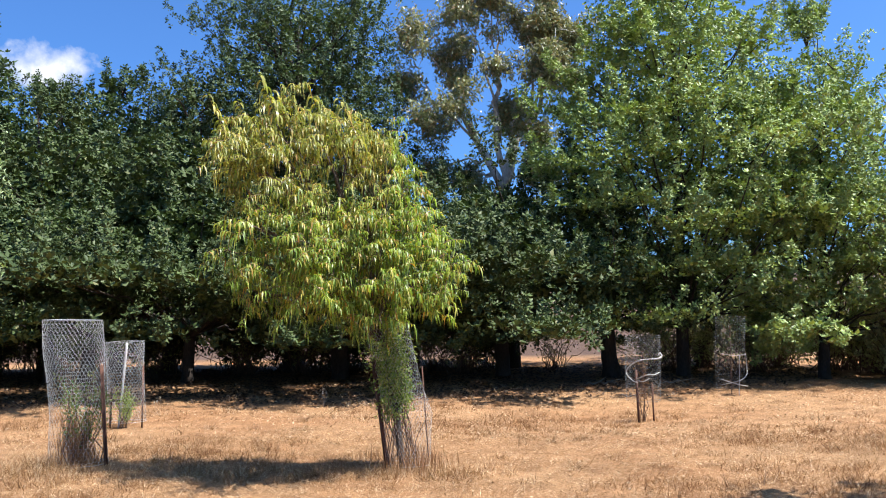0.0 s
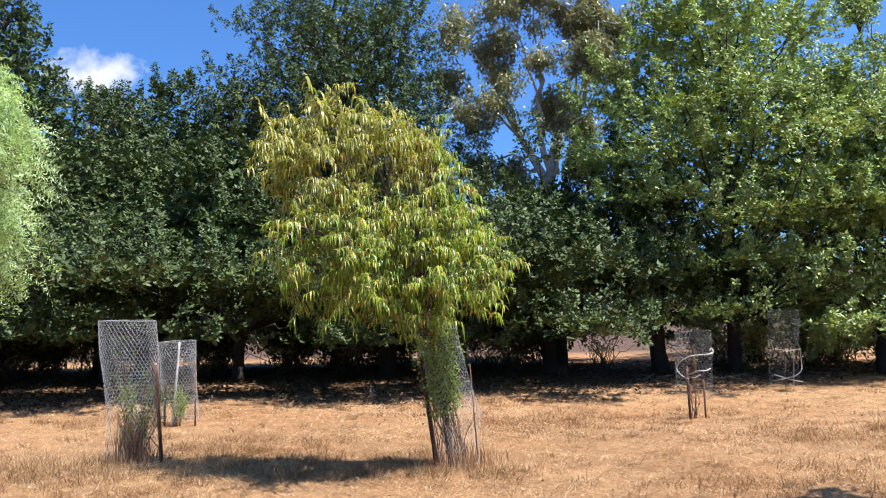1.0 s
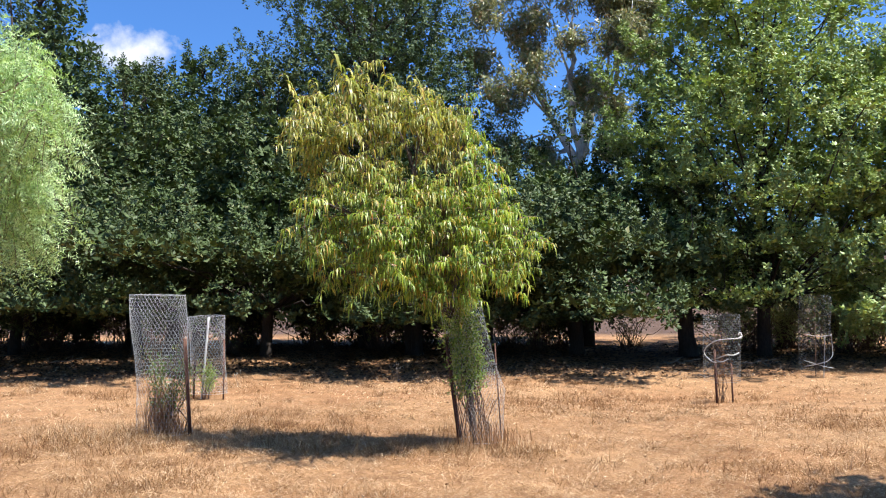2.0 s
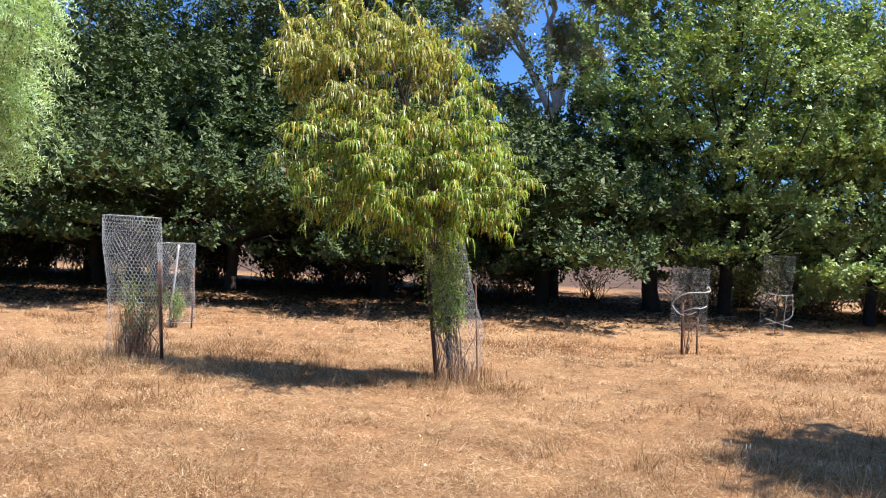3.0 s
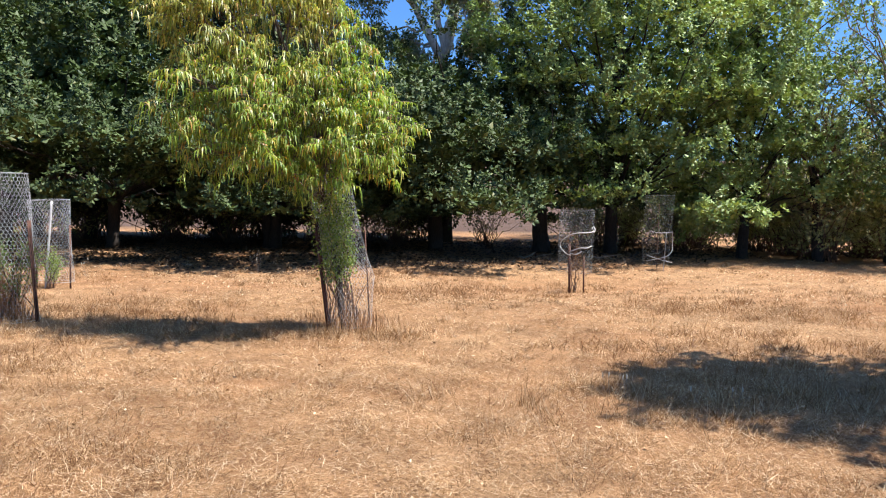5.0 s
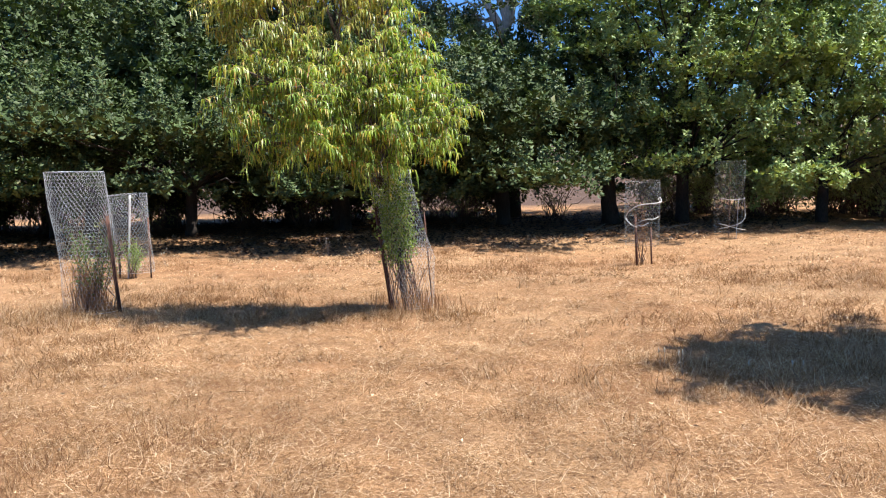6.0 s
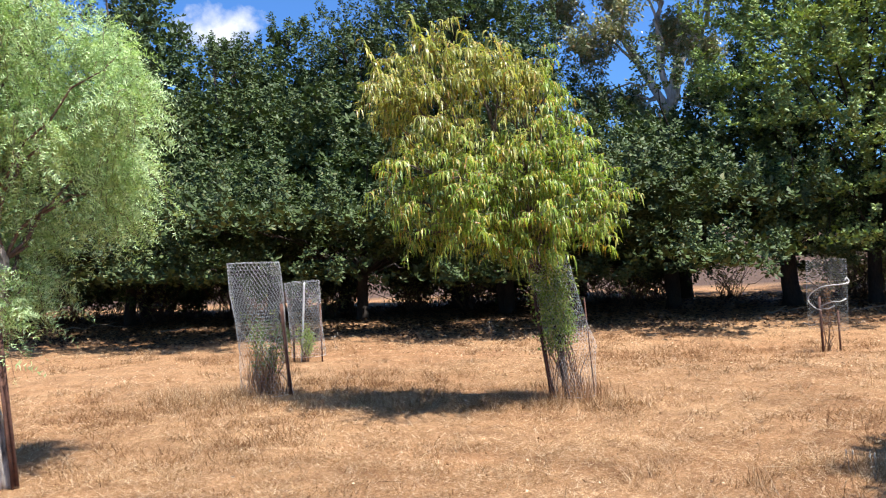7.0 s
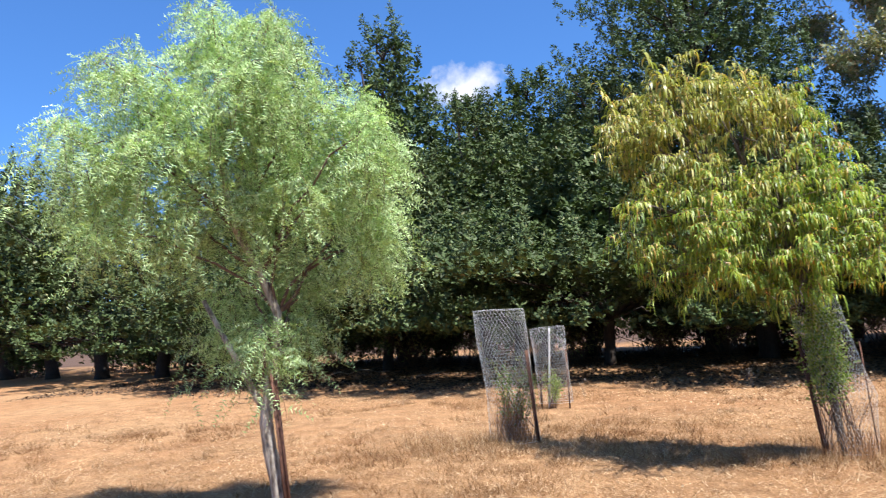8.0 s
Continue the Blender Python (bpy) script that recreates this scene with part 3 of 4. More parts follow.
OAK_LABEL = "dense dark green oak with leafy skirt over a bare trunk"
oak_a = broadleaf("oak_tree", 21, 8.2, 4.2, 1.6, 5, 23, OAK_DARK, OAK_LABEL, spot(-6.8, 20.6), 0, 0.14, 0.12, 0.104, 9, 30, depth=1.65, taper=1.0, low=13, inner=2800, heart=0.56, rise=1.6, jitter=0.2, crowd=0.38, cover=26, tips=0.85, bough=(0.26, 0.36))
broadleaf("oak_tree", 22, 8.4, 4.3, 1.6, 5, 23, OAK_DARK, OAK_LABEL, spot(-10.6, 21.1), 0, 0.14, 0.12, 0.104, 9, 30, depth=1.65, taper=1.0, low=13, inner=2800, heart=0.56, rise=1.6, jitter=0.2, crowd=0.38, cover=26, tips=0.85, bough=(0.26, 0.36))
broadleaf("oak_tree", 23, 13.4, 4.6, 1.55, 7, 24, OAK_MID, "large bright green oak with broad spreading crown", spot(6.0, 21.1), 0, 0.15, 0.3, 0.094, 12, 62, depth=1.2, taper=1.5, low=1, inner=3800, heart=0.6, lift=0.46, rise=1.15, jitter=0.4, crowd=0.74, upright=0.65, tips=0.75, bough=(0.22, 0.32))
broadleaf("oak_tree", 24, 9.4, 3.5, 1.3, 7, 24, OAK_MID, "bright green oak with drooping lower branches", spot(9.1, 19.9), 0, 0.125, 0.2, 0.094, 8, 60, depth=1.0, taper=1.0, low=4, inner=1800, heart=0.62, rise=1.05, crowd=0.75, upright=0.65, tips=0.75, bough=(0.26, 0.38))
broadleaf("oak_tree", 29, 6.0, 3.0, 1.5, 6, 24, OAK_DARK, "dark oak with low spreading boughs beside the gum", spot(1.35, 21.8), 0, 0.18, 0.35, 0.102, 5, 30, depth=2.2, low=12, inner=2600, crowd=0.45, cover=26, tips=0.8)
broadleaf("broadleaf_tree", 25, 12.3, 3.8, 1.8, 7, 24, POPLAR, "tall dense deep green tree rising behind the oaks", spot(-4.8, 24.2), 0, 0.25, 0.5, 0.085, 14, 50, taper=0.16, inner=4200, heart=0.8, lift=0.5, rise=1.0, crowd=0.9, tips=0.8, bough=(0.24, 0.34))
tall_b = broadleaf("broadleaf_tree", 26, 12.2, 2.7, 1.8, 5, 14, POPLAR, "tall narrow deep green tree above the row", spot(-15.1, 23.4), 0, 0.22, 0.25, 0.12, 8, 50, taper=0.6, inner=2000, heart=0.72, lift=0.48, rise=1.05, jitter=0.3, crowd=0.75, tips=0.8)
oak_e = broadleaf("oak_tree", 27, 7.2, 4.0, 1.3, 2, 13, OAK_DARK, "dark green oak further along the tree row", spot(-25.0, 21.5), 0, leaf=0.14, shoots=8, core=14, depth=1.4, low=6, inner=700, crowd=0.5, tips=0.85, bough=(0.28, 0.4))
oak_f = broadleaf("oak_tree", 28, 5.4, 2.3, 1.55, 6, 32, OAK_DARK, "small dark oak crowded between larger trees", spot(-3.0, 21.4), 0, 0.2, 0.35, 0.088, 5, 40, low=5, inner=1200, crowd=0.5, tips=0.8, bough=(0.3, 0.42))


def put(tree, x, y, turn, size=1.0, tall=1.0):
    made = copy_thing(tree, pose(*spot(x, y), 0, 0, turn))
    made.scale = (size, size, size * tall)
    return made


put(oak_a, -2.9, 21.2, 20, 0.95, 0.85)
put(oak_f, 4.1, 21.0, 40, 1.05, 1.05)
put(oak_e, -1.5, 24.6, 30, 0.8, 1.25)
put(oak_f, -9.6, 21.0, 250, 0.9, 0.9)
put(oak_a, -14.4, 21.4, -16, 1.0, 1.05)
put(oak_e, -18.4, 21.2, 12, 1.0, 1.05)
put(tall_b, -20.2, 23.8, 130, 1.0, 1.05)
put(oak_e, -22.0, 21.6, 178, 0.9, 0.95)
put(oak_e, -29.0, 21.8, 160, 1.1, 1.1)
put(oak_e, -33.5, 22.6, 200, 1.1, 1.15)
put(oak_e, -38.0, 23.2, 175, 1.2, 1.2)
put(oak_e, -43.5, 24.2, 10, 1.25, 1.2)
put(tall_b, -8.7, 24.6, 40, 0.8, 0.9)
put(tall_b, -12.7, 24.8, 200, 0.84, 0.92)
put(tall_b, -10.6, 25.2, 110, 0.9, 0.9)
put(oak_e, -1.4, 28.4, 280, 0.9, 0.7)
put(oak_e, 8.4, 27.4, 320, 0.9, 0.75)


# ---- pale-barked gum between the oaks ----
def gum_tree():
    rng = np.random.default_rng(31)
    tree = thing("gum_tree", spot(1.85, 25.2), "tall open gum with pale forked trunk and grey-green leaves", "tree", "row trees")
    low, crown = Soup(), Soup()
    fork = np.array([-0.13, 0, 5.55])
    tube(low, bend((0, 0, -0.2), fork, 8, 0, rng, 0.05), np.linspace(0.32, 0.2, 8), 10, rng, 0.05)
    leaders = [np.array(v) for v in ((-1.9, 0.5, 9.0), (-0.35, 0.1, 9.6), (0.3, -0.2, 8.9), (1.3, 0.4, 9.4), (-1.1, 0.3, 7.4))]
    for L in leaders:
        pale = Soup()
        tube(pale, bend(fork, L, 8, 0.1, rng, 0.07), np.linspace(0.12, 0.055, 8), 8, rng, 0.04)
        part("forked_branch", pale.mesh("forked_branch", PALE_BARK, True), tree, "smooth pale grey branch")
    # foliage masses: offset across, height, half width, half height, fullness
    masses = [(-2.9, 10.5, 0.42, 0.8, 1), (-3.1, 9.1, 0.6, 0.55, 1), (-1.9, 9.7, 0.75, 1.0, 1), (-1.74, 8.4, 0.7, 0.6, 0.7), (-2.5, 7.6, 0.7, 0.7, 0.9), (-1.3, 10.9, 0.75, 1.0, 1), (-0.2, 11.5, 0.9, 0.9, 1.1),
              (1.07, 11.3, 1.0, 1.1, 1.2), (2.2, 11.1, 0.75, 0.9, 1), (-0.26, 9.6, 0.5, 0.6, 0.6), (0.25, 8.2, 0.8, 0.7, 1.3), (1.2, 9.4, 0.8, 1.0, 1.2), (0.9, 7.5, 0.8, 0.55, 1.1), (-2.3, 6.3, 0.7, 0.7, 0.9),
              (-1.24, 6.1, 0.5, 0.7, 0.8), (1.94, 9.6, 0.7, 1.2, 1), (-0.95, 5.4, 0.6, 0.7, 0.7), (0.9, 6.1, 0.8, 0.6, 0.9), (-0.6, 12.6, 0.9, 0.7, 1), (1.3, 12.7, 0.9, 0.7, 1)]
    twigs = Soup()
    for x, z, rx, rz, full in masses:
        c = np.array([x, rng.normal() * 0.5, z])
        near = leaders[int(np.argmin([np.linalg.norm(L * [1, 1, 0.7] - c * [1, 1, 0.7]) for L in leaders]))]
        k = rng.uniform(0.35, 0.9)
        tube(twigs, bend(fork + (near - fork) * k, c, 6, 0.15, rng, 0.09), np.linspace(0.05, 0.012, 6), 5)
        for j in range(5):
            tube(twigs, bend(c + [0, 0, -rz * 0.5], c + rng.normal(size=3) * [rx, rx, rz] * 0.7, 5, 0.1, rng, 0.06), np.linspace(0.018, 0.005, 5), 4)
        n = int(190 * full * (rx * rz + 0.2))
        puffs = c + unit(rng.normal(size=(9, 3))) * rng.uniform(0.3, 1.0, (9, 1)) * [rx, rx * 0.8 + 0.15, rz]
        p = puffs[rng.integers(0, 9, n)] + rng.normal(size=(n, 3)) * [0.2, 0.2, 0.16]
        m = 19
        P = np.repeat(p, m, 0) + rng.normal(size=(n * m, 3)) * [0.07, 0.07, 0.12]
        d = unit(rng.normal(size=P.shape) * [0.6, 0.6, 0.3] + [0, 0, -0.55])
        s = side_of(d, rng) * rng.uniform(0.018, 0.032, len(P))[:, None]
        L = rng.uniform(0.12, 0.2, len(P))[:, None]
        v = np.stack([P, P + d * L * 0.5 + s, P + d * L, P + d * L * 0.5 - s], 1)
        crown.add(v, None, np.arange(len(P))[:, None] * 4 + [0, 1, 2, 3])
    part("trunk", low.mesh("trunk", BARK, True), tree)
    tagged(part("twig_mass", twigs.mesh("twig_mass", PALE_BARK, True), tree), kind="stuff")
    part("crown", crown.mesh("crown", GUM), tree)


gum_tree()


# ---- thin olive-coloured trees and hedge at the end of the row ----
def open_tree(name, seed, at, height, width, leaf_mat, label, n_tips=26, leaf=0.07, per=60, skirt=1.2, trunk_r=0.12):
    rng = np.random.default_rng(seed)
    tree = thing(name, at, label, "tree", "row trees")
    wood, crown = Soup(), Soup()
    tube(wood, bend((0, 0, -0.15), (rng.normal() * 0.2, rng.normal() * 0.2, height * 0.45), 6, 0, rng, 0.04), np.linspace(trunk_r * 1.3, trunk_r * 0.7, 6), 8, rng, 0.05)
    twigs = Soup()
    for k in range(n_tips):
        z = rng.uniform(skirt, height)
        w = width * (0.55 + 0.6 * math.sin(math.pi * min(1, (z - skirt) / (height - skirt + 0.5)) ** 0.8))
        a = k * 2.4
        e = np.array([math.cos(a) * w * rng.uniform(0.45, 1), math.sin(a) * w * rng.uniform(0.45, 1), z])
        root = np.array([0, 0, min(z * 0.55, height * 0.44)])
        pts = bend(root, e, 8, 0.1, rng, 0.08)
        tube(twigs, pts, np.linspace(trunk_r * 0.3, 0.008, 8), 5)
        c = pts[3:][rng.integers(0, 5, per)] + rng.normal(size=(per, 3)) * 0.25
        spray(crown, rng, c, unit(rng.normal(size=(per, 3)) + [0, 0, 0.5]), rng.uniform(0.2, 0.45, per), 14, leaf, leaf * 0.45)
    part("trunk", wood.mesh("trunk", BARK, True), tree)
    tagged(part("twig_mass", twigs.mesh("twig_mass", TWIG, True), tree), kind="stuff")
    part("crown", crown.mesh("crown", leaf_mat), tree)
    return tree


open_tree("wattle_tree", 41, spot(10.6, 18.9), 5.4, 1.4, GUM, "thin olive-brown tree with open twiggy crown", 24, 0.085, 26)
open_tree("wattle_tree", 42, spot(12.2, 18.6), 5.2, 1.5, OLIVE, "low olive-green tree with open twiggy crown", 24, 0.085, 44)
open_tree("wattle_tree", 43, spot(11.5, 16.4), 5.4, 1.3, POPLAR, "dark grey-green tree with low drooping branches", 22, 0.10, 30, 1.9, 0.07)
open_tree("wattle_tree", 44, spot(11.8, 17.6), 8.2, 2.3, GUM, "sparse small-leaved tree with bare arching twigs", 40, 0.07, 12, 3.2, 0.07)


def shrub(name, seed, at, w, h, leaf_mat, label, twigs=26, leaf=0.05, per=14):
    rng = np.random.default_rng(seed)
    ob = thing(name, at, label, "shrub", "undergrowth")
    wood, crown = Soup(), Soup()
    for k in range(twigs):
        e = np.array([rng.normal() * w * 0.45, rng.normal() * w * 0.3, h * rng.uniform(0.45, 1.05)])
        pts = bend((rng.normal() * w * 0.15, rng.normal() * w * 0.1, -0.05), e, 6, 0.05, rng, 0.05)
        tube(wood, pts, np.linspace(0.014, 0.004, 6), 4)
        if per:
            c = pts[2:][rng.integers(0, 4, per)] + rng.normal(size=(per, 3)) * 0.12
            spray(crown, rng, c, unit(rng.normal(size=(per, 3)) + [0, 0, 0.6]), rng.uniform(0.12, 0.3, per), 10, leaf, leaf * 0.5)
    tagged(part("twig_mass", wood.mesh("twig_mass", TWIG), ob), kind="stuff")
    if per:
        part("foliage", crown.mesh("foliage", leaf_mat), ob)
    return ob


hedge = shrub("hedge_shrub", 51, spot(7.6, 24.4), 1.9, 1.6, OLIVE, "scrubby olive-green shrub behind the trunks", 40, 0.075, 26)
for k, (x, y) in enumerate(((6.2, 24.6), (9.6, 23.8), (11.6, 23.6), (12.2, 21.2), (10.6, 22.6), (13.6, 21.8), (13.8, 19.2), (15.2, 18.6), (8.4, 22.4), (11.2, 20.9), (12.6, 19.9), (9.8, 25.2), (14.8, 23.4), (16.4, 20.6), (10.9, 19.3), (12.5, 18.3), (13.9, 17.4))):
    put(hedge, x, y, 70 * k, 1.0 + 0.1 * (k % 3), 0.9 + 0.1 * (k % 2))
for x, y, turn in ((12.9, 20.6, 30), (14.6, 20.4, 140), (11.3, 22.0, 250)):
    put(hedge, x, y, turn, 1.5, 1.5)
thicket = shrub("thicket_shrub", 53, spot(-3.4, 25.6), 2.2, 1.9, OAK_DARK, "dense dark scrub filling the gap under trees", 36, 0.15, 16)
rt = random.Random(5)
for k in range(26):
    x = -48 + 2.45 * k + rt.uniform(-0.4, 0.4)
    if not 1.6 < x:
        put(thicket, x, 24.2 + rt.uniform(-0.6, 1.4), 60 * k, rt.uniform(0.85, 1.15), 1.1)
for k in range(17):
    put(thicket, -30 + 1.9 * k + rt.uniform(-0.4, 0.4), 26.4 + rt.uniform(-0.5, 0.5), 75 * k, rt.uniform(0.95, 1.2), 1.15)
scrub = shrub("scrub_bush", 52, spot(-0.4, 24.4), 1.6, 1.3, OLIVE, "thin leafless-looking bush in the shade under trees", 30, 0.055, 9)
for k, (x, y) in enumerate(((-8.2, 22.0), (-6.0, 23.3), (-4.2, 23.0), (-1.6, 23.6), (0.3, 22.8), (3.0, 24.2), (-12.0, 23.0), (-14.4, 22.6), (-17.5, 22.8), (-21.5, 23.0), (-25.5, 23.2), (6.4, 23.3))):
    put(scrub, x, y, 50 * k, 0.85 + 0.12 * (k % 4))


# the tree whose shade lies on the paddock beside the walker
broadleaf("oak_tree", 61, 8.8, 1.85, 3.0, 4, 13, OAK_MID, "tall green tree shading the paddock", spot(6.1, 4.97), 0, 0.12, 0.2, 0.11, 1, 50, taper=0.9, low=4, inner=450, rise=0.9, jitter=0.2, crowd=1.1, tips=0.7)


# ---- fallen branches ----
def fallen_branch(x, y, length, turn, seed):
    rng = np.random.default_rng(seed)
    ob = thing("fallen_branch", spot(x, y), "bleached fallen branch lying on the shaded ground", "branch", "fallen branches", turn)
    s = Soup()
    pts = bend((-length / 2, 0, 0.05), (length / 2, 0, 0.07), 8, 0.03, rng, 0.04)
    tube(s, pts, np.linspace(0.02, 0.006, 8), 6, rng, 0.08)
    for k in (3, 5):
        tube(s, bend(pts[k], pts[k] + [0.25, rng.choice([-1, 1]) * 0.3, 0.08], 4), np.linspace(0.015, 0.005, 4), 5)
    part("stick", s.mesh("stick", DEAD_WOOD, True), ob)


for k, (x, y, l, a) in enumerate(((-14.4, 19.8, 1.8, 5), (-11.0, 18.2, 0.8, -10), (3.4, 18.6, 0.7, 8), (3.6, 16.2, 0.5, -15), (5.0, 18.2, 0.6, -6))):
    fallen_branch(x, y, l, a, 70 + k)


# ---- wire tree guards ----
def netting(path, cell, wire, wob=0.0, seed=0, ragged=0.0):
    """Hexagonal netting rolled into a tube. path: rows of height, centre x and y, radius x and y, from the ground up."""
    rng = np.random.default_rng(seed)
    path = np.array(path, float)
    h0, h1 = path[0, 0], path[-1, 0]
    girth = 2 * math.pi * path[:, 3:5].mean()
    cols = max(12, round(girth / cell))
    rows = max(4, round((h1 - h0) / (cell * 0.86)))
    ph = rng.uniform(0, 6, 6)

    def where(u, v):
        z = h0 + (h1 - h0) * v
        c = [np.interp(z, path[:, 0], path[:, i]) for i in range(1, 5)]
        a = u * 2 * math.pi
        dent = 1 + wob * (np.sin(2 * a + ph[0] + z * 3) + 0.7 * np.sin(3 * a + ph[1] - z * 5) + 0.4 * np.sin(5 * a + ph[2] + z * 7))
        z = z + ragged * np.sin(a + ph[3]) * v
        return np.stack([c[0] + c[2] * dent * np.cos(a), c[1] + c[3] * dent * np.sin(a), z], -1)

    s = Soup()
    j, i = np.meshgrid(np.arange(rows), np.arange(cols), indexing="ij")
    j, i = j.ravel(), i.ravel()
    shift = 0.5 * (j % 2)
    low, mid, top = (j + 0.0) / rows, (j + 0.6) / rows, (j + 1.0) / rows
    a = where((i + shift) / cols, low)
    b = where((i + shift) / cols, mid)
    c = where((i + shift + 0.5) / cols, top)
    d = where((i + shift - 0.5) / cols, top)
    gauge = (wire * (0.6 + 0.5 * low))[:, None]
    prisms(s, a, b, gauge * 1.35)
    prisms(s, b, c, gauge)
    prisms(s, b, d, gauge)
    for v in (0.0, 1.0):
        u = np.arange(cols * 2) / (cols * 2)
        prisms(s, where(u, np.full_like(u, v)), where(u + 0.5 / cols, np.full_like(u, v)), wire * 1.8)
    return s


def picket(a, b, size=0.032):
    """A star-section steel post from a to b."""
    a, b = np.array(a, float), np.array(b, float)
    s = Soup()
    for k in range(3):
        x = 2 * math.pi * k / 3 + 0.4
        w = np.array([math.cos(x), math.sin(x), 0]) * size
        n = np.array([-math.sin(x), math.cos(x), 0]) * size * 0.14
        v = [a - n, a + n, a + w + n * 0.7, a + w - n * 0.7, b - n, b + n, b + w + n * 0.7, b + w - n * 0.7]
        s.add(v, None, [[0, 3, 2, 1], [4, 5, 6, 7], [0, 1, 5, 4], [1, 2, 6, 5], [2, 3, 7, 6], [3, 0, 4, 7]])
    return s.mesh("steel_post", RUST)


def rod(name, pts, r, material, sides=7):
    s = Soup()
    p = np.asarray(pts, float)
    if len(p) > 2:          # round the bends off
        e = np.concatenate([p[:1] * 2 - p[1:2], p, p[-1:] * 2 - p[-2:-1]])
        f = np.linspace(0, 1, 5)[:-1, None]
        pts = np.concatenate([0.5 * (2 * b + (c - a) * f + (2 * a - 5 * b + 4 * c - d) * f ** 2 + (3 * b - a - 3 * c + d) * f ** 3) for a, b, c, d in zip(e, e[1:], e[2:], e[3:])] + [p[-1:]])
    tube(s, pts, r, sides)
    return s.mesh(name, material, True)


def leafy(seed, stems, leaf_mat, leaves, leaf_len, leaf_wid, z0, droop=0.0, spread=0.1):
    """Foliage along stems; returns the mesh."""
    rng = np.random.default_rng(seed)
    s = Soup()
    for st in stems:
        st = np.asarray(st, float)
        f = rng.uniform(z0, 1, leaves)
        k = f * (len(st) - 1)
        i = np.minimum(k.astype(int), len(st) - 2)
        p = st[i] + (st[i + 1] - st[i]) * (k - i)[:, None] + rng.normal(size=(leaves, 3)) * spread
        d = unit(rng.normal(size=(leaves, 3)) + [0, 0, 0.3 - droop])
        fold_leaves(s, rng, p, d, leaf_len * rng.uniform(0.6, 1.3, leaves), leaf_wid * rng.uniform(0.6, 1.3, leaves))
    return s.mesh("foliage", leaf_mat)


def straw_bundle(seed, at, count, h, w):
    rng = np.random.default_rng(seed)
    s = Soup()
    p = np.stack([rng.normal(size=count) * w, rng.normal(size=count) * w, np.zeros(count)], 1)
    d = unit(np.stack([rng.normal(size=count) * 0.11, rng.normal(size=count) * 0.11, np.ones(count)], 1))
    strip_leaves(s, rng, p, d, rng.gamma(7, h / 7, count), np.full(count, 0.008), rng.uniform(0, 0.45, count), 3)
    ob = new("tall_dead_grass", s.mesh("tall_dead_grass", SHEATH))
    ob.matrix_world = pose(*at)
    return tagged(ob, "tall grey-brown dead grass inside a wire guard", "grass", kind="stuff")


# first guard: leaning pale netting with a rusty post, bushy sapling inside
G1 = spot(-4.22, 9.2)
guard = thing("tree_guard", G1, "leaning galvanised wire netting guard with one rusty post", "tree guard", "tree guards")
part("wire_netting", netting([(0.02, -0.02, 0, 0.325, 0.31), (0.55, -0.04, 0, 0.30, 0.30), (0.9, -0.075, 0, 0.295, 0.30), (1.25, -0.115, 0, 0.315, 0.31), (1.64, -0.14, 0.0, 0.315, 0.31)],
                             0.047, 0.0014, 0.03, 1, 0.012).mesh("wire_netting", WIRE), guard)
part("steel_post", picket((0.33, -0.06, -0.2), (0.22, -0.04, 1.12), 0.026), guard, "rusty star-section steel post")
rng1 = np.random.default_rng(81)
stems = [bend((rng1.normal() * 0.08, rng1.normal() * 0.08, -0.05), (rng1.normal() * 0.14 - 0.02, rng1.normal() * 0.12, rng1.uniform(0.7, 1.05)), 6, 0, rng1, 0.03) for k in range(14)]
sap = thing("sapling", G1, "bushy green sapling growing inside a wire guard", "sapling", "guarded saplings")
ws = Soup()
for st in stems:
    tube(ws, st, np.linspace(0.009, 0.003, 6), 5)
tagged(part("stem_growth", ws.mesh("stem_growth", TWIG), sap), kind="stuff")
part("foliage", leafy(82, stems, SAPLING, 85, 0.045, 0.018, 0.35, 0.0, 0.035), sap)
straw_bundle(83, (G1[0] - 0.08, G1[1] - 0.03, G1[2]), 400, 0.46, 0.07)
straw_bundle(84, (G1[0] + 0.1, G1[1] - 0.05, G1[2]), 110, 0.26, 0.07)

# second guard: upright netting, white stake
G2 = spot(-5.02, 12.42)
guard = thing("tree_guard", G2, "upright wire netting guard with a white stake", "tree guard", "tree guards")
part("wire_netting", netting([(0.1, 0.0, 0, 0.27, 0.27), (0.8, -0.02, 0, 0.28, 0.28), (1.32, -0.06, 0, 0.285, 0.28)], 0.048, 0.0015, 0.045, 2, 0.015).mesh("wire_netting", WIRE), guard)
part("white_stake", rod("white_stake", bend((-0.12, 0.0, -0.1), (-0.02, 0.0, 1.3), 4), 0.017, WHITE_STAKE), guard, "white painted wooden stake")
part("steel_post", picket((0.25, -0.02, -0.2), (0.24, 0.0, 0.95), 0.016), guard, "rusty star-section steel post")
part("steel_post", picket((-0.27, 0.05, -0.2), (-0.27, 0.05, 0.6), 0.02), guard, "rusty star-section steel post")
rng1 = np.random.default_rng(85)
stems = [bend((rng1.normal() * 0.03 - 0.05, rng1.normal() * 0.05, -0.05), (rng1.normal() * 0.13, rng1.normal() * 0.1, rng1.uniform(0.35, 0.62)), 6, 0, rng1, 0.02) for k in range(9)]
sap = thing("sapling", G2, "small bright green sapling inside a wire guard", "sapling", "guarded saplings")
ws = Soup()
for st in stems:
    tube(ws, st, np.linspace(0.008, 0.003, 6), 5)
tagged(part("stem_growth", ws.mesh("stem_growth", TWIG), sap), kind="stuff")
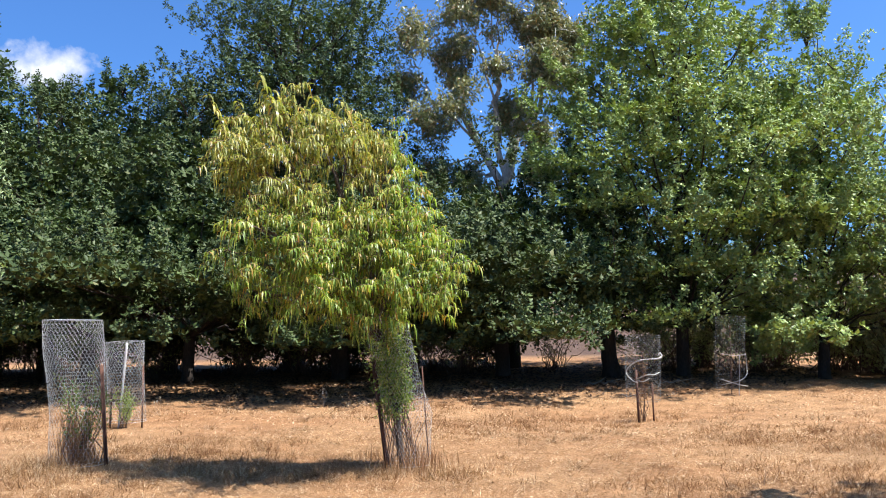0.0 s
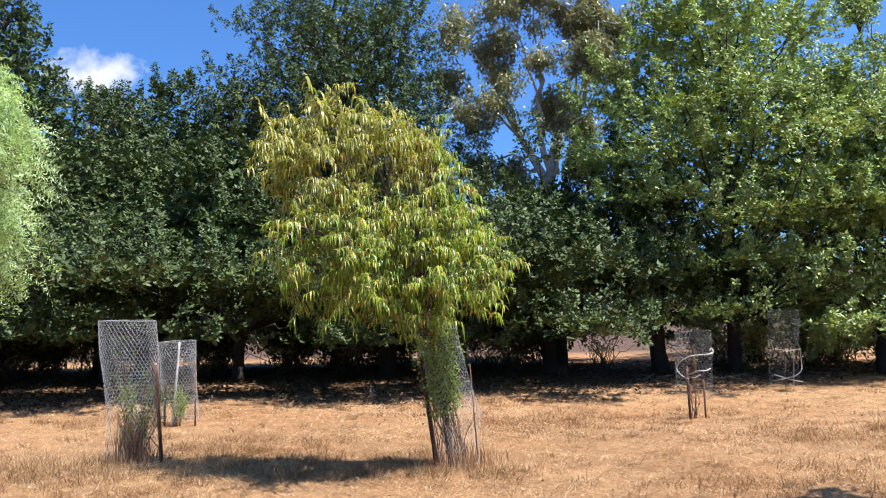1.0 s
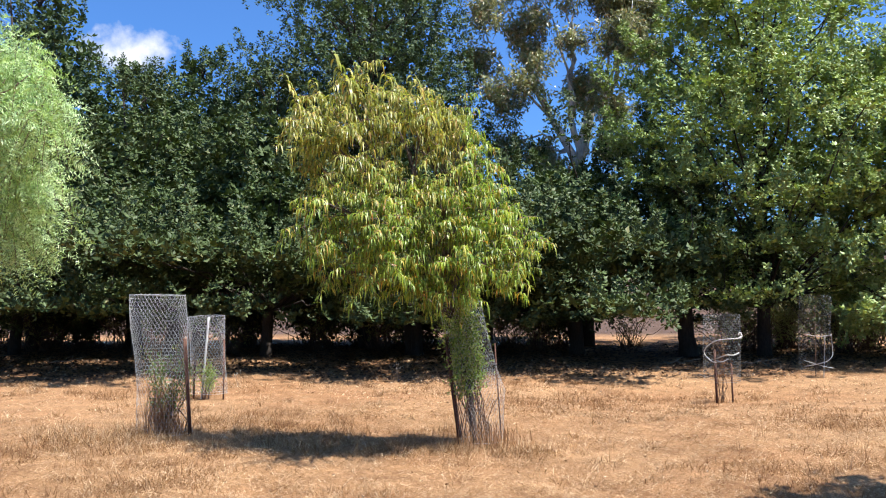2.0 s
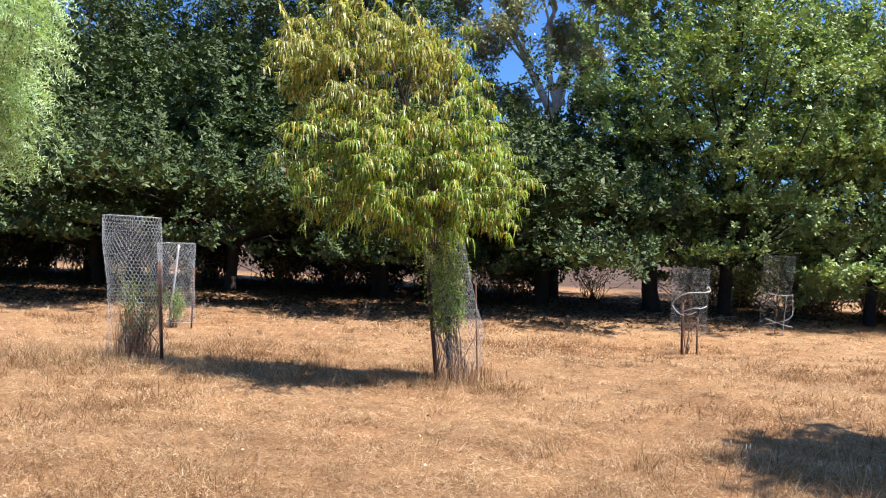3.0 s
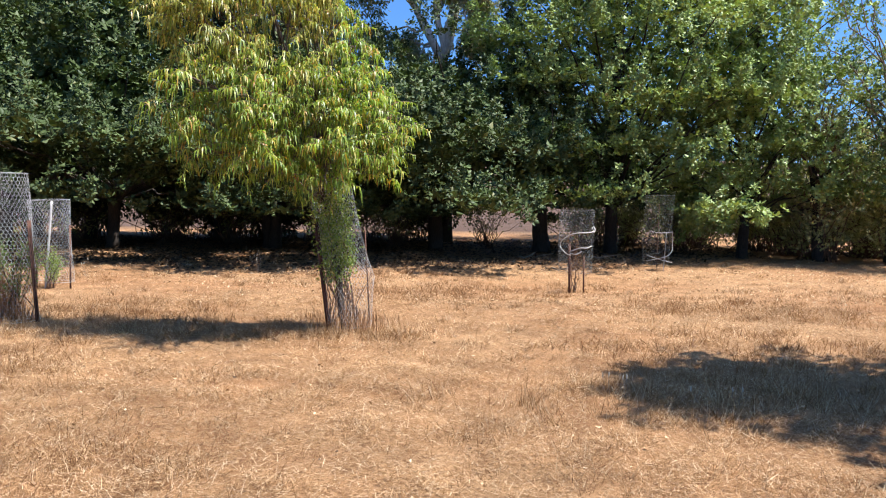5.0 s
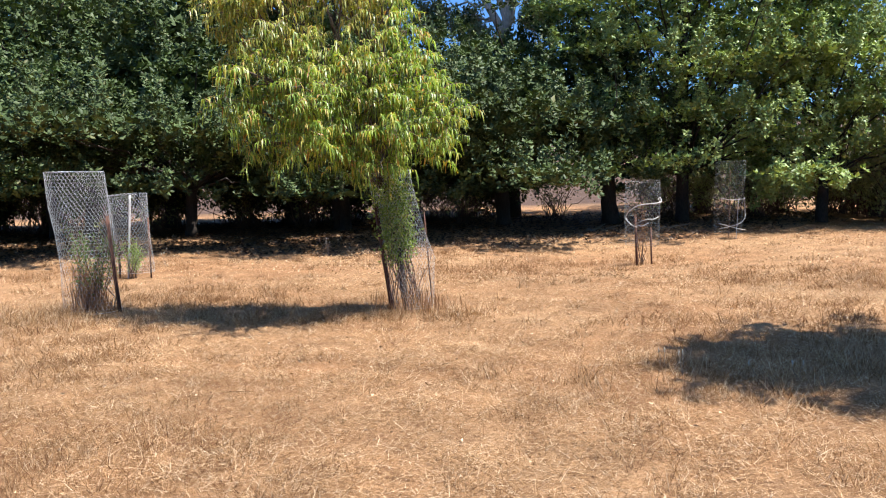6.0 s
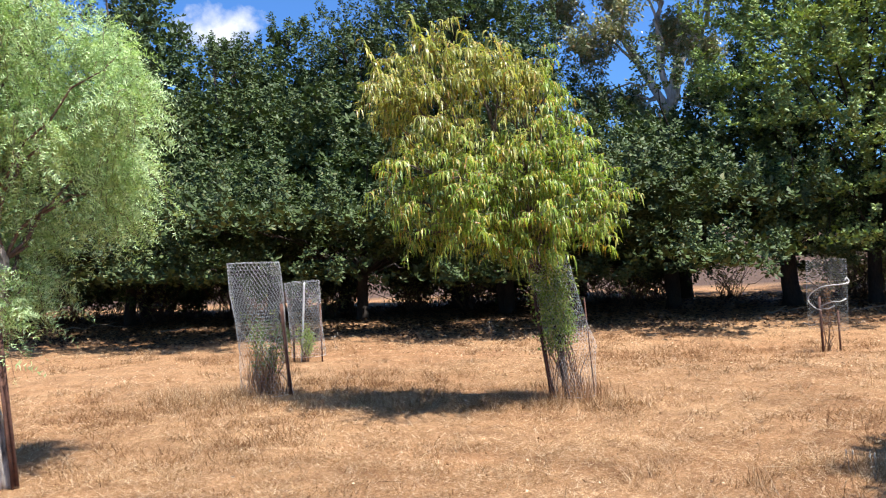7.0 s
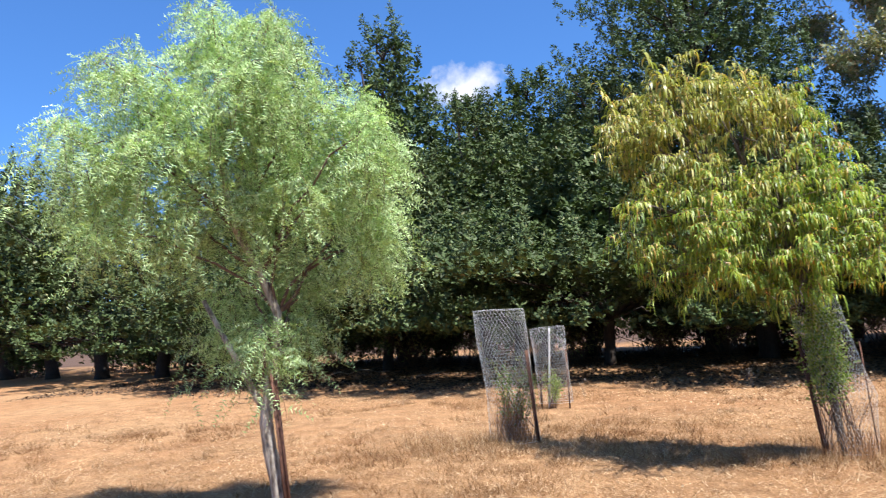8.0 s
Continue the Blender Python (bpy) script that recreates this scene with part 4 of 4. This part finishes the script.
part("foliage", leafy(86, stems, VINE, 70, 0.05, 0.016, 0.4, 0.0, 0.04), sap)

# third guard: fine netting, rusty posts and bleached ties
G3 = spot(3.2, 13.6)
guard = thing("tree_guard", G3, "fine wire netting guard on rusty posts with bleached ties", "tree guard", "tree guards")
part("wire_netting", netting([(0.30, 0.0, 0, 0.24, 0.24), (0.75, 0.0, 0, 0.25, 0.24), (1.24, 0.01, 0, 0.255, 0.25)], 0.036, 0.0008, 0.02, 3, 0.012).mesh("wire_netting", DULL_WIRE), guard)
part("steel_post", picket((-0.10, -0.1, -0.2), (-0.12, -0.1, 0.74), 0.019), guard, "rusty star-section steel post")
part("steel_post", picket((0.15, 0.05, -0.2), (0.14, 0.05, 0.55), 0.015), guard, "rusty star-section steel post")
part("tie", rod("tie", [(0.24, -0.12, 0.93), (0.16, -0.24, 0.91), (0.0, -0.27, 0.90), (-0.12, -0.26, 0.88), (-0.23, -0.16, 0.80), (-0.265, -0.12, 0.70), (-0.20, -0.22, 0.60), (-0.12, -0.2, 0.57)], 0.008, ROPE), guard, "thin bleached rope tie")
part("tie", rod("tie", [(-0.12, -0.14, 0.62), (0.0, -0.26, 0.68), (0.1, -0.25, 0.68), (0.19, -0.2, 0.71)], 0.008, ROPE), guard, "thin bleached rope tie")
part("tie", rod("tie", [(-0.12, -0.14, 0.60), (-0.06, -0.25, 0.585), (0.03, -0.26, 0.63)], 0.008, ROPE), guard, "thin bleached rope tie")
part("tie", rod("tie", [(0.2, -0.13, 0.95), (0.235, -0.1, 0.99), (0.25, -0.14, 0.94), (0.22, -0.16, 0.90)], 0.008, ROPE), guard, "knotted end of the rope tie")
rng1 = np.random.default_rng(87)
stems = [bend((rng1.normal() * 0.04, rng1.normal() * 0.05, -0.05), (rng1.normal() * 0.09, rng1.normal() * 0.08, rng1.uniform(0.5, 1.2)), 7, 0, rng1, 0.025) for k in range(7)]
guard.scale = (1.15, 1.15, 1.15)
sap = thing("sapling", G3, "thin brown twiggy sapling inside a wire guard", "sapling", "guarded saplings")
ws = Soup()
for st in stems:
    tube(ws, st, np.linspace(0.006, 0.002, 7), 5)
tagged(part("stem_growth", ws.mesh("stem_growth", TWIG), sap), kind="stuff")
part("foliage", leafy(88, stems, GREY_STRAW, 26, 0.04, 0.014, 0.3, 0.3, 0.04), sap)
sap.scale = (1.15, 1.15, 1.15)

# fourth guard, in front of the shade, with crossed ties
G4 = spot(5.62, 16.4)
guard = thing("tree_guard", G4, "dull netting guard with crossed pale ties near the trees", "tree guard", "tree guards")
part("wire_netting", netting([(0.12, -0.03, 0, 0.27, 0.27), (0.8, 0.0, 0, 0.28, 0.28), (1.56, 0.04, 0, 0.29, 0.28)], 0.042, 0.0006, 0.02, 4, 0.01).mesh("wire_netting", DULL_WIRE), guard)
part("stake", rod("stake", bend((0.07, -0.2, -0.15), (0.13, -0.2, 0.8), 4), 0.008, ROPE), guard, "thin pale wooden stake")
part("tie", rod("tie", bend((-0.24, -0.22, 0.82), (0.27, -0.16, 0.80), 5, -0.03), 0.008, ROPE), guard, "pale wooden cross bar")
part("tie", rod("tie", [(-0.28, -0.2, 0.32), (-0.05, -0.3, 0.24), (0.1, -0.3, 0.20), (0.26, -0.2, 0.17)], 0.008, ROPE), guard, "pale crossed tie")
part("tie", rod("tie", [(-0.28, -0.2, 0.2), (-0.08, -0.3, 0.25), (0.12, -0.3, 0.31), (0.25, -0.2, 0.40), (0.28, -0.15, 0.48)], 0.008, ROPE), guard, "pale crossed tie")
part("tie", rod("tie", bend((0.28, -0.15, 0.46), (0.26, -0.16, 0.82), 4), 0.008, ROPE), guard, "pale upright tie")
sap = thing("sapling", G4, "dark thin sapling inside a dull wire guard", "sapling", "guarded saplings")
part("stem", rod("stem", bend((0, 0, -0.05), (0.03, 0, 1.4), 6), 0.01, TWIG), sap)
part("foliage", leafy(89, [bend((0, 0, 0), (0.03, 0, 1.5), 6)], OAK_DARK, 90, 0.06, 0.03, 0.5, 0.0, 0.1), sap)

# lone rusty post by the end of the row
lone = thing("fence_post", spot(6.85, 10.2), "dark rusty steel post standing alone in grass", "post")
part("steel_post", picket((0, 0, -0.2), (0.12, 0, 1.15), 0.035), lone)


# ---- peach tree ----
def arching_shoots(rng, blobs, per_area, reach):
    """Shoots that leave the heart of each foliage mass, rise a little and arch over."""
    out = []
    for c, r in blobs:
        n = int(per_area * (r[0] * r[1] + r[0] * r[2] + r[1] * r[2]) / 3) + 3
        d = unit(rng.normal(size=(n, 3)) + [0, 0, 0.25])
        p = c + d * r * rng.uniform(0.25, 0.9, n)[:, None] + np.outer(rng.normal(size=n) * 0.08, [0, 0, 1])
        d = unit(d * [1, 1, 0.35] + rng.normal(size=d.shape) * [0.4, 0.4, 0.25] + [-0.1, 0, 0.22])
        out.append((p, d, rng.uniform(*reach, n)))
    return [np.concatenate(x) for x in zip(*out)]


def peach_tree():
    rng = np.random.default_rng(91)
    base = np.array(spot(-0.53, 8.92))
    tree = thing("peach_tree", tuple(base), "leaning peach tree with drooping yellow-green leaves above its guard", "tree")
    # foliage masses: x, height, half width, half height, depth
    masses = [(-2.35, 3.81, 0.24, 0.33, 0.30), (-1.90, 3.96, 0.32, 0.28, 0.10), (-1.44, 3.85, 0.32, 0.30, 0.35), (-1.02, 3.78, 0.28, 0.28, 0.05), (-0.67, 3.67, 0.21, 0.28, 0.25), (-2.21, 3.58, 0.32, 0.20, -0.10), (-1.76, 3.56, 0.32, 0.17, 0.00),
              (-1.30, 3.55, 0.28, 0.12, -0.10), (-0.81, 3.51, 0.28, 0.11, 0.05), (-1.72, 3.20, 0.24, 0.20, -0.20), (-2.23, 3.23, 0.16, 0.09, 0.10), (-1.41, 3.00, 0.18, 0.13, -0.25), (-0.51, 3.23, 0.14, 0.08, 0.15), (-1.06, 2.94, 0.28, 0.08, -0.10),
              (-0.57, 2.96, 0.28, 0.18, 0.10), (-0.85, 2.77, 0.32, 0.17, -0.20), (-0.34, 2.78, 0.19, 0.20, 0.10), (-1.99, 2.73, 0.21, 0.10, -0.50), (-1.53, 2.77, 0.28, 0.22, -0.30), (-1.23, 2.66, 0.24, 0.18, -0.25), (-2.09, 2.41, 0.26, 0.18, -0.40),
              (-1.67, 2.45, 0.32, 0.22, -0.20), (-1.34, 2.38, 0.32, 0.22, -0.70), (-0.85, 2.45, 0.32, 0.22, -0.35), (-0.43, 2.48, 0.28, 0.22, -0.10), (-0.02, 2.48, 0.21, 0.10, 0.10), (-0.15, 2.20, 0.23, 0.19, 0.00), (-0.57, 2.13, 0.32, 0.22, -0.25),
              (-1.02, 2.06, 0.32, 0.22, -0.30), (-1.32, 2.06, 0.28, 0.20, -0.50), (-1.67, 2.17, 0.28, 0.11, -0.25), (-1.99, 2.06, 0.09, 0.12, -0.30), (-0.71, 1.82, 0.26, 0.13, -0.10), (-1.16, 1.85, 0.23, 0.12, -0.30), (-0.15, 1.97, 0.14, 0.14, 0.10)]
    off = np.array([base[0], 0, base[2]])
    blobs = [(np.array([x, yo - 0.45, z]) - off, np.array([rx, min(0.42, rx * 0.9 + 0.06), rz])) for x, z, rx, rz, yo in masses]
    small = []
    for c, h in blobs:
        for k in range(4):
            small.append((c + unit(rng.normal(size=3)) * h * rng.uniform(0.4, 0.72), h * rng.uniform(0.38, 0.58) * np.array([0.9, 0.9, 1.4])))
    trunk, crown, dry = Soup(), Soup(), Soup()
    top = np.array([-0.28, 0.05, 1.75])
    tube(trunk, bend((0.02, 0, -0.15), top, 8, 0, rng, 0.012), np.linspace(0.042, 0.036, 8), 9, rng, 0.05)
    for c, r in blobs:
        pts = bend(top - [0, 0, rng.uniform(0, 0.35)], c, 7, 0.1, rng, 0.03)
        limb = Soup()
        tube(limb, pts, np.linspace(0.026, 0.008, 7), 6, rng, 0.05)
        for k in range(3):
            tube(limb, bend(pts[4], c + rng.normal(size=3) * r * 0.5, 5, 0.05, rng, 0.02), np.linspace(0.011, 0.004, 5), 5)
        part("limb", limb.mesh("limb", PEACH_BARK, True), tree)
    p, d, L = arching_shoots(rng, small, 270, (0.16, 0.38))
    k = 28
    f = np.tile(np.linspace(0.08, 1, k), len(p))
    P, D, LL = np.repeat(p, k, 0), np.repeat(d, k, 0), np.repeat(L, k)
    q = P + D * (LL * f)[:, None] + np.array([0, 0, -0.3]) * (LL * f * f)[:, None]
    side = unit(np.cross(D, [0, 0, 1.0]))
    hand = np.tile(np.where(np.arange(k) % 2 == 0, -1.0, 1.0), len(p))
    # leaves stand out on both sides of the shoot and hang like the teeth of a comb
    ld = unit(D * 0.35 + side * (hand * rng.uniform(0.45, 0.75, len(q)))[:, None] + np.array([0, 0, 0.08]) + rng.normal(size=q.shape) * 0.38)
    yellow = (q[:, 2] + 0.25 * rng.normal(size=len(q)) > 2.75) & (q[:, 0] < -0.1)
    for soup, sel in ((crown, ~yellow), (dry, yellow)):
        n = int(sel.sum())
        strip_leaves(soup, rng, q[sel], ld[sel], rng.uniform(0.06, 0.115, n), rng.uniform(0.009, 0.0135, n), rng.uniform(0.5, 1.6, n), 2, 0.3)
    stems = Soup()
    for a, b, l in zip(p, d, L):
        g = np.linspace(0, 1, 5)[:, None]
        tube(stems, a + b * l * g + np.array([0, 0, -0.3]) * l * g * g, np.linspace(0.004, 0.002, 5), 4)
    # tall curling tips
    for x, z in ((-2.62, 4.26), (-2.52, 4.02), (-2.42, 4.32), (-2.02, 4.42), (-1.92, 4.30), (-1.5, 4.26), (-1.15, 4.12)):
        a = np.array([x + 0.25, rng.normal() * 0.2 - 0.45, z - 0.55]) - off
        b = np.array([x, a[1], z]) - [off[0], 0, off[2]]
        tube(stems, bend(a, b, 5), np.linspace(0.005, 0.002, 5), 4)
        n = 30
        g = np.linspace(0.1, 1.0, n)[:, None]
        side = np.stack([rng.choice([-1, 1], n) * 0.8, rng.normal(size=n) * 0.5, np.full(n, 0.35)], 1)
        strip_leaves(dry, rng, a + (b - a) * g, unit(side), rng.uniform(0.09, 0.14, n), rng.uniform(0.018, 0.026, n), rng.uniform(0.9, 1.5, n), 5, 0.35)
    part("trunk", trunk.mesh("trunk", PEACH_BARK, True), tree)
    tagged(part("shoot_growth", stems.mesh("shoot_growth", RED_BARK), tree), kind="stuff")
    part("crown", crown.mesh("crown", PEACH), tree)
    part("upper_crown", dry.mesh("upper_crown", PEACH_DRY), tree, "yellowing curled leaves of the upper crown")


peach_tree()

GP = spot(-0.5, 8.95)
guard = thing("tree_guard", GP, "leaning netting guard round the peach trunk, full of foliage", "tree guard", "tree guards")
part("wire_netting", netting([(0.05, 0.02, 0, 0.26, 0.25), (0.45, 0.0, 0, 0.27, 0.25), (0.58, 0.0, 0, 0.275, 0.26), (0.8, -0.06, 0, 0.25, 0.25), (1.15, -0.13, 0, 0.24, 0.24), (1.56, -0.21, 0, 0.23, 0.23)],
                             0.04, 0.0011, 0.03, 5, 0.02).mesh("wire_netting", WIRE), guard)
part("steel_post", picket((-0.18, -0.12, -0.2), (-0.36, -0.1, 1.2), 0.028), guard, "rusty star-section steel post")
part("steel_post", picket((0.25, 0.12, -0.2), (0.17, 0.12, 1.1), 0.008), guard, "thin weathered steel post")
rng1 = np.random.default_rng(95)
stems = [bend((rng1.normal() * 0.1, rng1.normal() * 0.1, -0.05), (rng1.normal() * 0.09 - 0.2, rng1.normal() * 0.09, rng1.uniform(1.2, 1.7)), 8, 0, rng1, 0.035) for k in range(16)]
short = [bend((rng1.normal() * 0.12, rng1.normal() * 0.11, -0.05), (rng1.normal() * 0.16, rng1.normal() * 0.14, rng1.uniform(0.25, 0.7)), 6, 0, rng1, 0.03) for k in range(9)]
sap = thing("sucker_growth", GP, "dense leafy suckers above bare brown stems in a guard", "shrub")
ws = Soup()
for st in stems + short:
    tube(ws, st, np.linspace(0.0065, 0.0025, len(st)), 5)
tagged(part("stem_growth", ws.mesh("stem_growth", TWIG), sap), kind="stuff")
part("foliage", leafy(96, stems, VINE, 230, 0.046, 0.024, 0.48, 0.3, 0.06), sap)
straw_bundle(97, (GP[0] + 0.08, GP[1] - 0.05, GP[2]), 260, 0.22, 0.18)


# ---- pepper tree ----
def pepper_tree():
    rng = np.random.default_rng(101)
    base = np.array(spot(-4.6, 5.33))
    tree = thing("pepper_tree", tuple(base), "young weeping pepper tree with feathery pale green foliage", "tree")
    across, deep = np.array([0.75, 0.66, 0]), np.array([-0.66, 0.75, 0])
    # foliage masses: offset across, height, half width, half height
    masses = [(-1.3, 3.2, 0.48, 0.55), (-0.65, 3.65, 0.6, 0.6), (0.05, 3.6, 0.6, 0.5), (0.56, 3.42, 0.44, 0.42), (0.82, 3.1, 0.34, 0.36), (-0.15, 4.02, 0.42, 0.3), (-1.0, 3.8, 0.36, 0.34), (0.84, 2.75, 0.34, 0.38), (0.9, 2.35, 0.24, 0.3),
              (0.74, 2.25, 0.28, 0.32), (0.22, 2.55, 0.62, 0.52), (-0.55, 2.65, 0.65, 0.58), (-1.3, 2.45, 0.34, 0.36), (0.98, 2.6, 0.24, 0.36), (-1.55, 3.3, 0.22, 0.3),
              (-0.3, 1.85, 0.36, 0.36), (-0.35, 4.5, 0.26, 0.3), (0.1, 4.2, 0.3, 0.26), (0.15, 1.75, 0.4, 0.42), (-0.1, 1.52, 0.28, 0.2), (-0.45, 1.62, 0.28, 0.18), (0.28, 1.6, 0.24, 0.2), (-0.55, 4.28, 0.32, 0.28), (-1.6, 3.15, 0.26, 0.3), (-1.4, 3.95, 0.24, 0.28), (-1.0, 3.3, 0.5, 0.45), (-0.3, 3.15, 0.55, 0.42), (0.25, 3.1, 0.45, 0.36), (-1.5, 2.85, 0.4, 0.4), (0.35, 2.1, 0.4, 0.35)]
    trunk, crown = Soup(), Soup()
    up = lambda u, w, z: across * u + deep * w + np.array([0, 0, z])
    stem = np.array([up(0.02, 0, -0.15), up(0.0, 0, 0.1), up(-0.03, 0, 0.35), up(-0.085, 0, 0.6), up(-0.10, 0, 0.85), up(-0.06, 0, 1.1), up(0.0, 0, 1.4), up(0.03, 0, 1.75), up(-0.1, 0, 2.1), up(-0.3, 0, 2.5), up(-0.4, 0, 3.0)])
    tube(trunk, stem, np.linspace(0.075, 0.03, len(stem)), 10, rng, 0.06)
    tube(trunk, np.array([up(-0.09, 0, 0.9), up(-0.2, 0.05, 1.1), up(-0.35, 0.1, 1.4), up(-0.6, 0.15, 1.9)]), np.linspace(0.04, 0.02, 4), 8, rng, 0.05)
    blobs = []
    for u, z, ru, rz in masses:
        w = rng.normal() * 0.25 + (-0.08 if z > 2.7 else 0.35 if z < 2.3 and u < -0.3 else 0.0)
        blobs.append((up(u, w, z), np.array([ru, min(0.9, ru * 1.25), rz])))
        root = stem[min(len(stem) - 1, int(np.interp(z, (1.2, 3.6), (5, 10))))]
        limb = Soup()
        tube(limb, bend(root, blobs[-1][0] + [0, 0, rz * 0.4], 7, 0.15, rng, 0.04), np.linspace(0.016, 0.004, 7), 6, rng, 0.05)
        part("limb", limb.mesh("limb", RED_BARK, True), tree)
    # hanging branchlets
    P, D = [], []
    rot = np.stack([across, deep, [0, 0, 1.0]])
    lumps = []
    for c, r in blobs:
        for k in range(4):
            lumps.append((c + (unit(rng.normal(size=3)) * r * rng.uniform(0.35, 0.75)) @ rot, r * rng.uniform(0.36, 0.56)))
    for c, r in lumps:
        n = int(135 * (r[0] * r[2] + r[0] * r[1])) + 3
        d = unit(rng.normal(size=(n, 3)) + [0, 0, 0.35])
        P.append(c + (d * r * rng.uniform(0.35, 0.95, n)[:, None]) @ rot)
        D.append(d @ rot)
    P, D = np.concatenate(P), np.concatenate(D)
    L = rng.uniform(0.2, 0.55, len(P))
    stems = Soup()
    for a, d, l in zip(P, D, L):
        g = np.linspace(0, 1, 4)[:, None]
        tube(stems, a + d * l * 0.4 * g + np.array([0, 0, -0.62]) * l * g * g, np.linspace(0.003, 0.0015, 4), 3)
    k = 8
    f = np.tile(np.linspace(0.1, 1, k), len(P))
    Q, DD, LL = np.repeat(P, k, 0), np.repeat(D, k, 0), np.repeat(L, k)
    q = Q + DD * (LL * 0.4 * f)[:, None] + np.array([0, 0, -0.62]) * (LL * f * f)[:, None]
    fd = unit(DD * [0.6, 0.6, 0.15] + rng.normal(size=q.shape) * [0.5, 0.5, 0.4] + [0, 0, -0.35])
    fl = rng.uniform(0.14, 0.27, len(q))
    fs = side_of(fd, rng)
    # feathery leaves: narrow leaflets along both sides of a rib
    pairs = 8
    for s in (-1, 1):
        g = np.clip(np.tile(np.linspace(0.15, 1, pairs), len(q)) + rng.normal(size=len(q) * pairs) * 0.03, 0.05, 1.1)
        o = np.repeat(q, pairs, 0) + np.repeat(fd, pairs, 0) * (np.repeat(fl, pairs) * g)[:, None] + np.array([0, 0, -0.3]) * (np.repeat(fl, pairs) * g * g)[:, None]
        ax = np.repeat(fd, pairs, 0)
        ld = unit(np.repeat(fs, pairs, 0) * s + ax * 0.5 + rng.normal(size=ax.shape) * 0.25)
        ll = 0.05 * (1.05 - 0.5 * g)
        b = ax * 0.0052
        v = np.stack([o - b, o + b, o + ld * ll[:, None]], 1)
        i = np.arange(len(o))[:, None] * 3
        crown.add(v, i + [0, 1, 2])
    part("trunk", trunk.mesh("trunk", PEPPER_BARK, True), tree, "crooked trunk with flaking pale bark")
    tagged(part("hanging_growth", stems.mesh("hanging_growth", RED_BARK), tree), kind="stuff")
    part("crown", crown.mesh("crown", PEPPER), tree)
    stake = thing("stake", tuple(base + across * 0.075 - deep * 0.09), "rusty steel stake beside the pepper tree trunk", "stake")
    part("steel_post", picket((0, 0, -0.2), tuple(across * -0.11 + np.array([0, 0, 1.28])), 0.032), stake)


pepper_tree()


# ---- cloud ----
def cloud():
    m, nt, p = nodes_of("cloud")
    c = nt.nodes.new("ShaderNodeTexCoord").outputs["Object"]
    mp = nt.nodes.new("ShaderNodeMapping")
    mp.inputs["Scale"].default_value = (1 / 115, 1 / 60, 0)
    nt.links.new(c, mp.inputs["Vector"])
    ln = nt.nodes.new("ShaderNodeVectorMath")
    ln.operation = "LENGTH"
    nt.links.new(mp.outputs[0], ln.inputs[0])
    nz = noise_tex(nt, 0.018, 6, 0.55, c)
    a = nt.nodes.new("ShaderNodeMath")
    a.operation = "MULTIPLY_ADD"
    nt.links.new(nz, a.inputs[0])
    a.inputs[1].default_value = 1.9
    s = nt.nodes.new("ShaderNodeMath")
    s.operation = "MULTIPLY"
    s.inputs[1].default_value = -1.0
    nt.links.new(ln.outputs["Value"], s.inputs[0])
    nt.links.new(s.outputs[0], a.inputs[2])
    al = ramp(nt, [(0.1, (0, 0, 0)), (0.8, (0.95, 0.95, 0.95))], a.outputs[0])
    em = nt.nodes.new("ShaderNodeEmission")
    em.inputs[0].default_value, em.inputs[1].default_value = (0.90, 0.93, 1.0, 1), 0.5
    tp = nt.nodes.new("ShaderNodeBsdfTransparent")
    mx = nt.nodes.new("ShaderNodeMixShader")
    nt.links.new(al, mx.inputs[0])
    nt.links.new(tp.outputs[0], mx.inputs[1])
    nt.links.new(em.outputs[0], mx.inputs[2])
    nt.links.new(mx.outputs[0], nt.nodes["Material Output"].inputs[0])
    bm = bmesh.new()
    bmesh.ops.create_grid(bm, x_segments=12, y_segments=8, size=1)
    for v in bm.verts:
        v.co = Vector((v.co.x * 150, v.co.y * 100, 8 * noise.noise(v.co * 2)))
    me = bpy.data.meshes.new("cloud")
    bm.to_mesh(me)
    bm.free()
    me.materials.append(m)
    ob = new("backdrop_cloud", me)
    ob.matrix_world = look((-787, 1500, 522), (0, 0, 1.6))
    tagged(ob, "small white cumulus cloud in a blue sky", "cloud", kind="structure")


cloud()
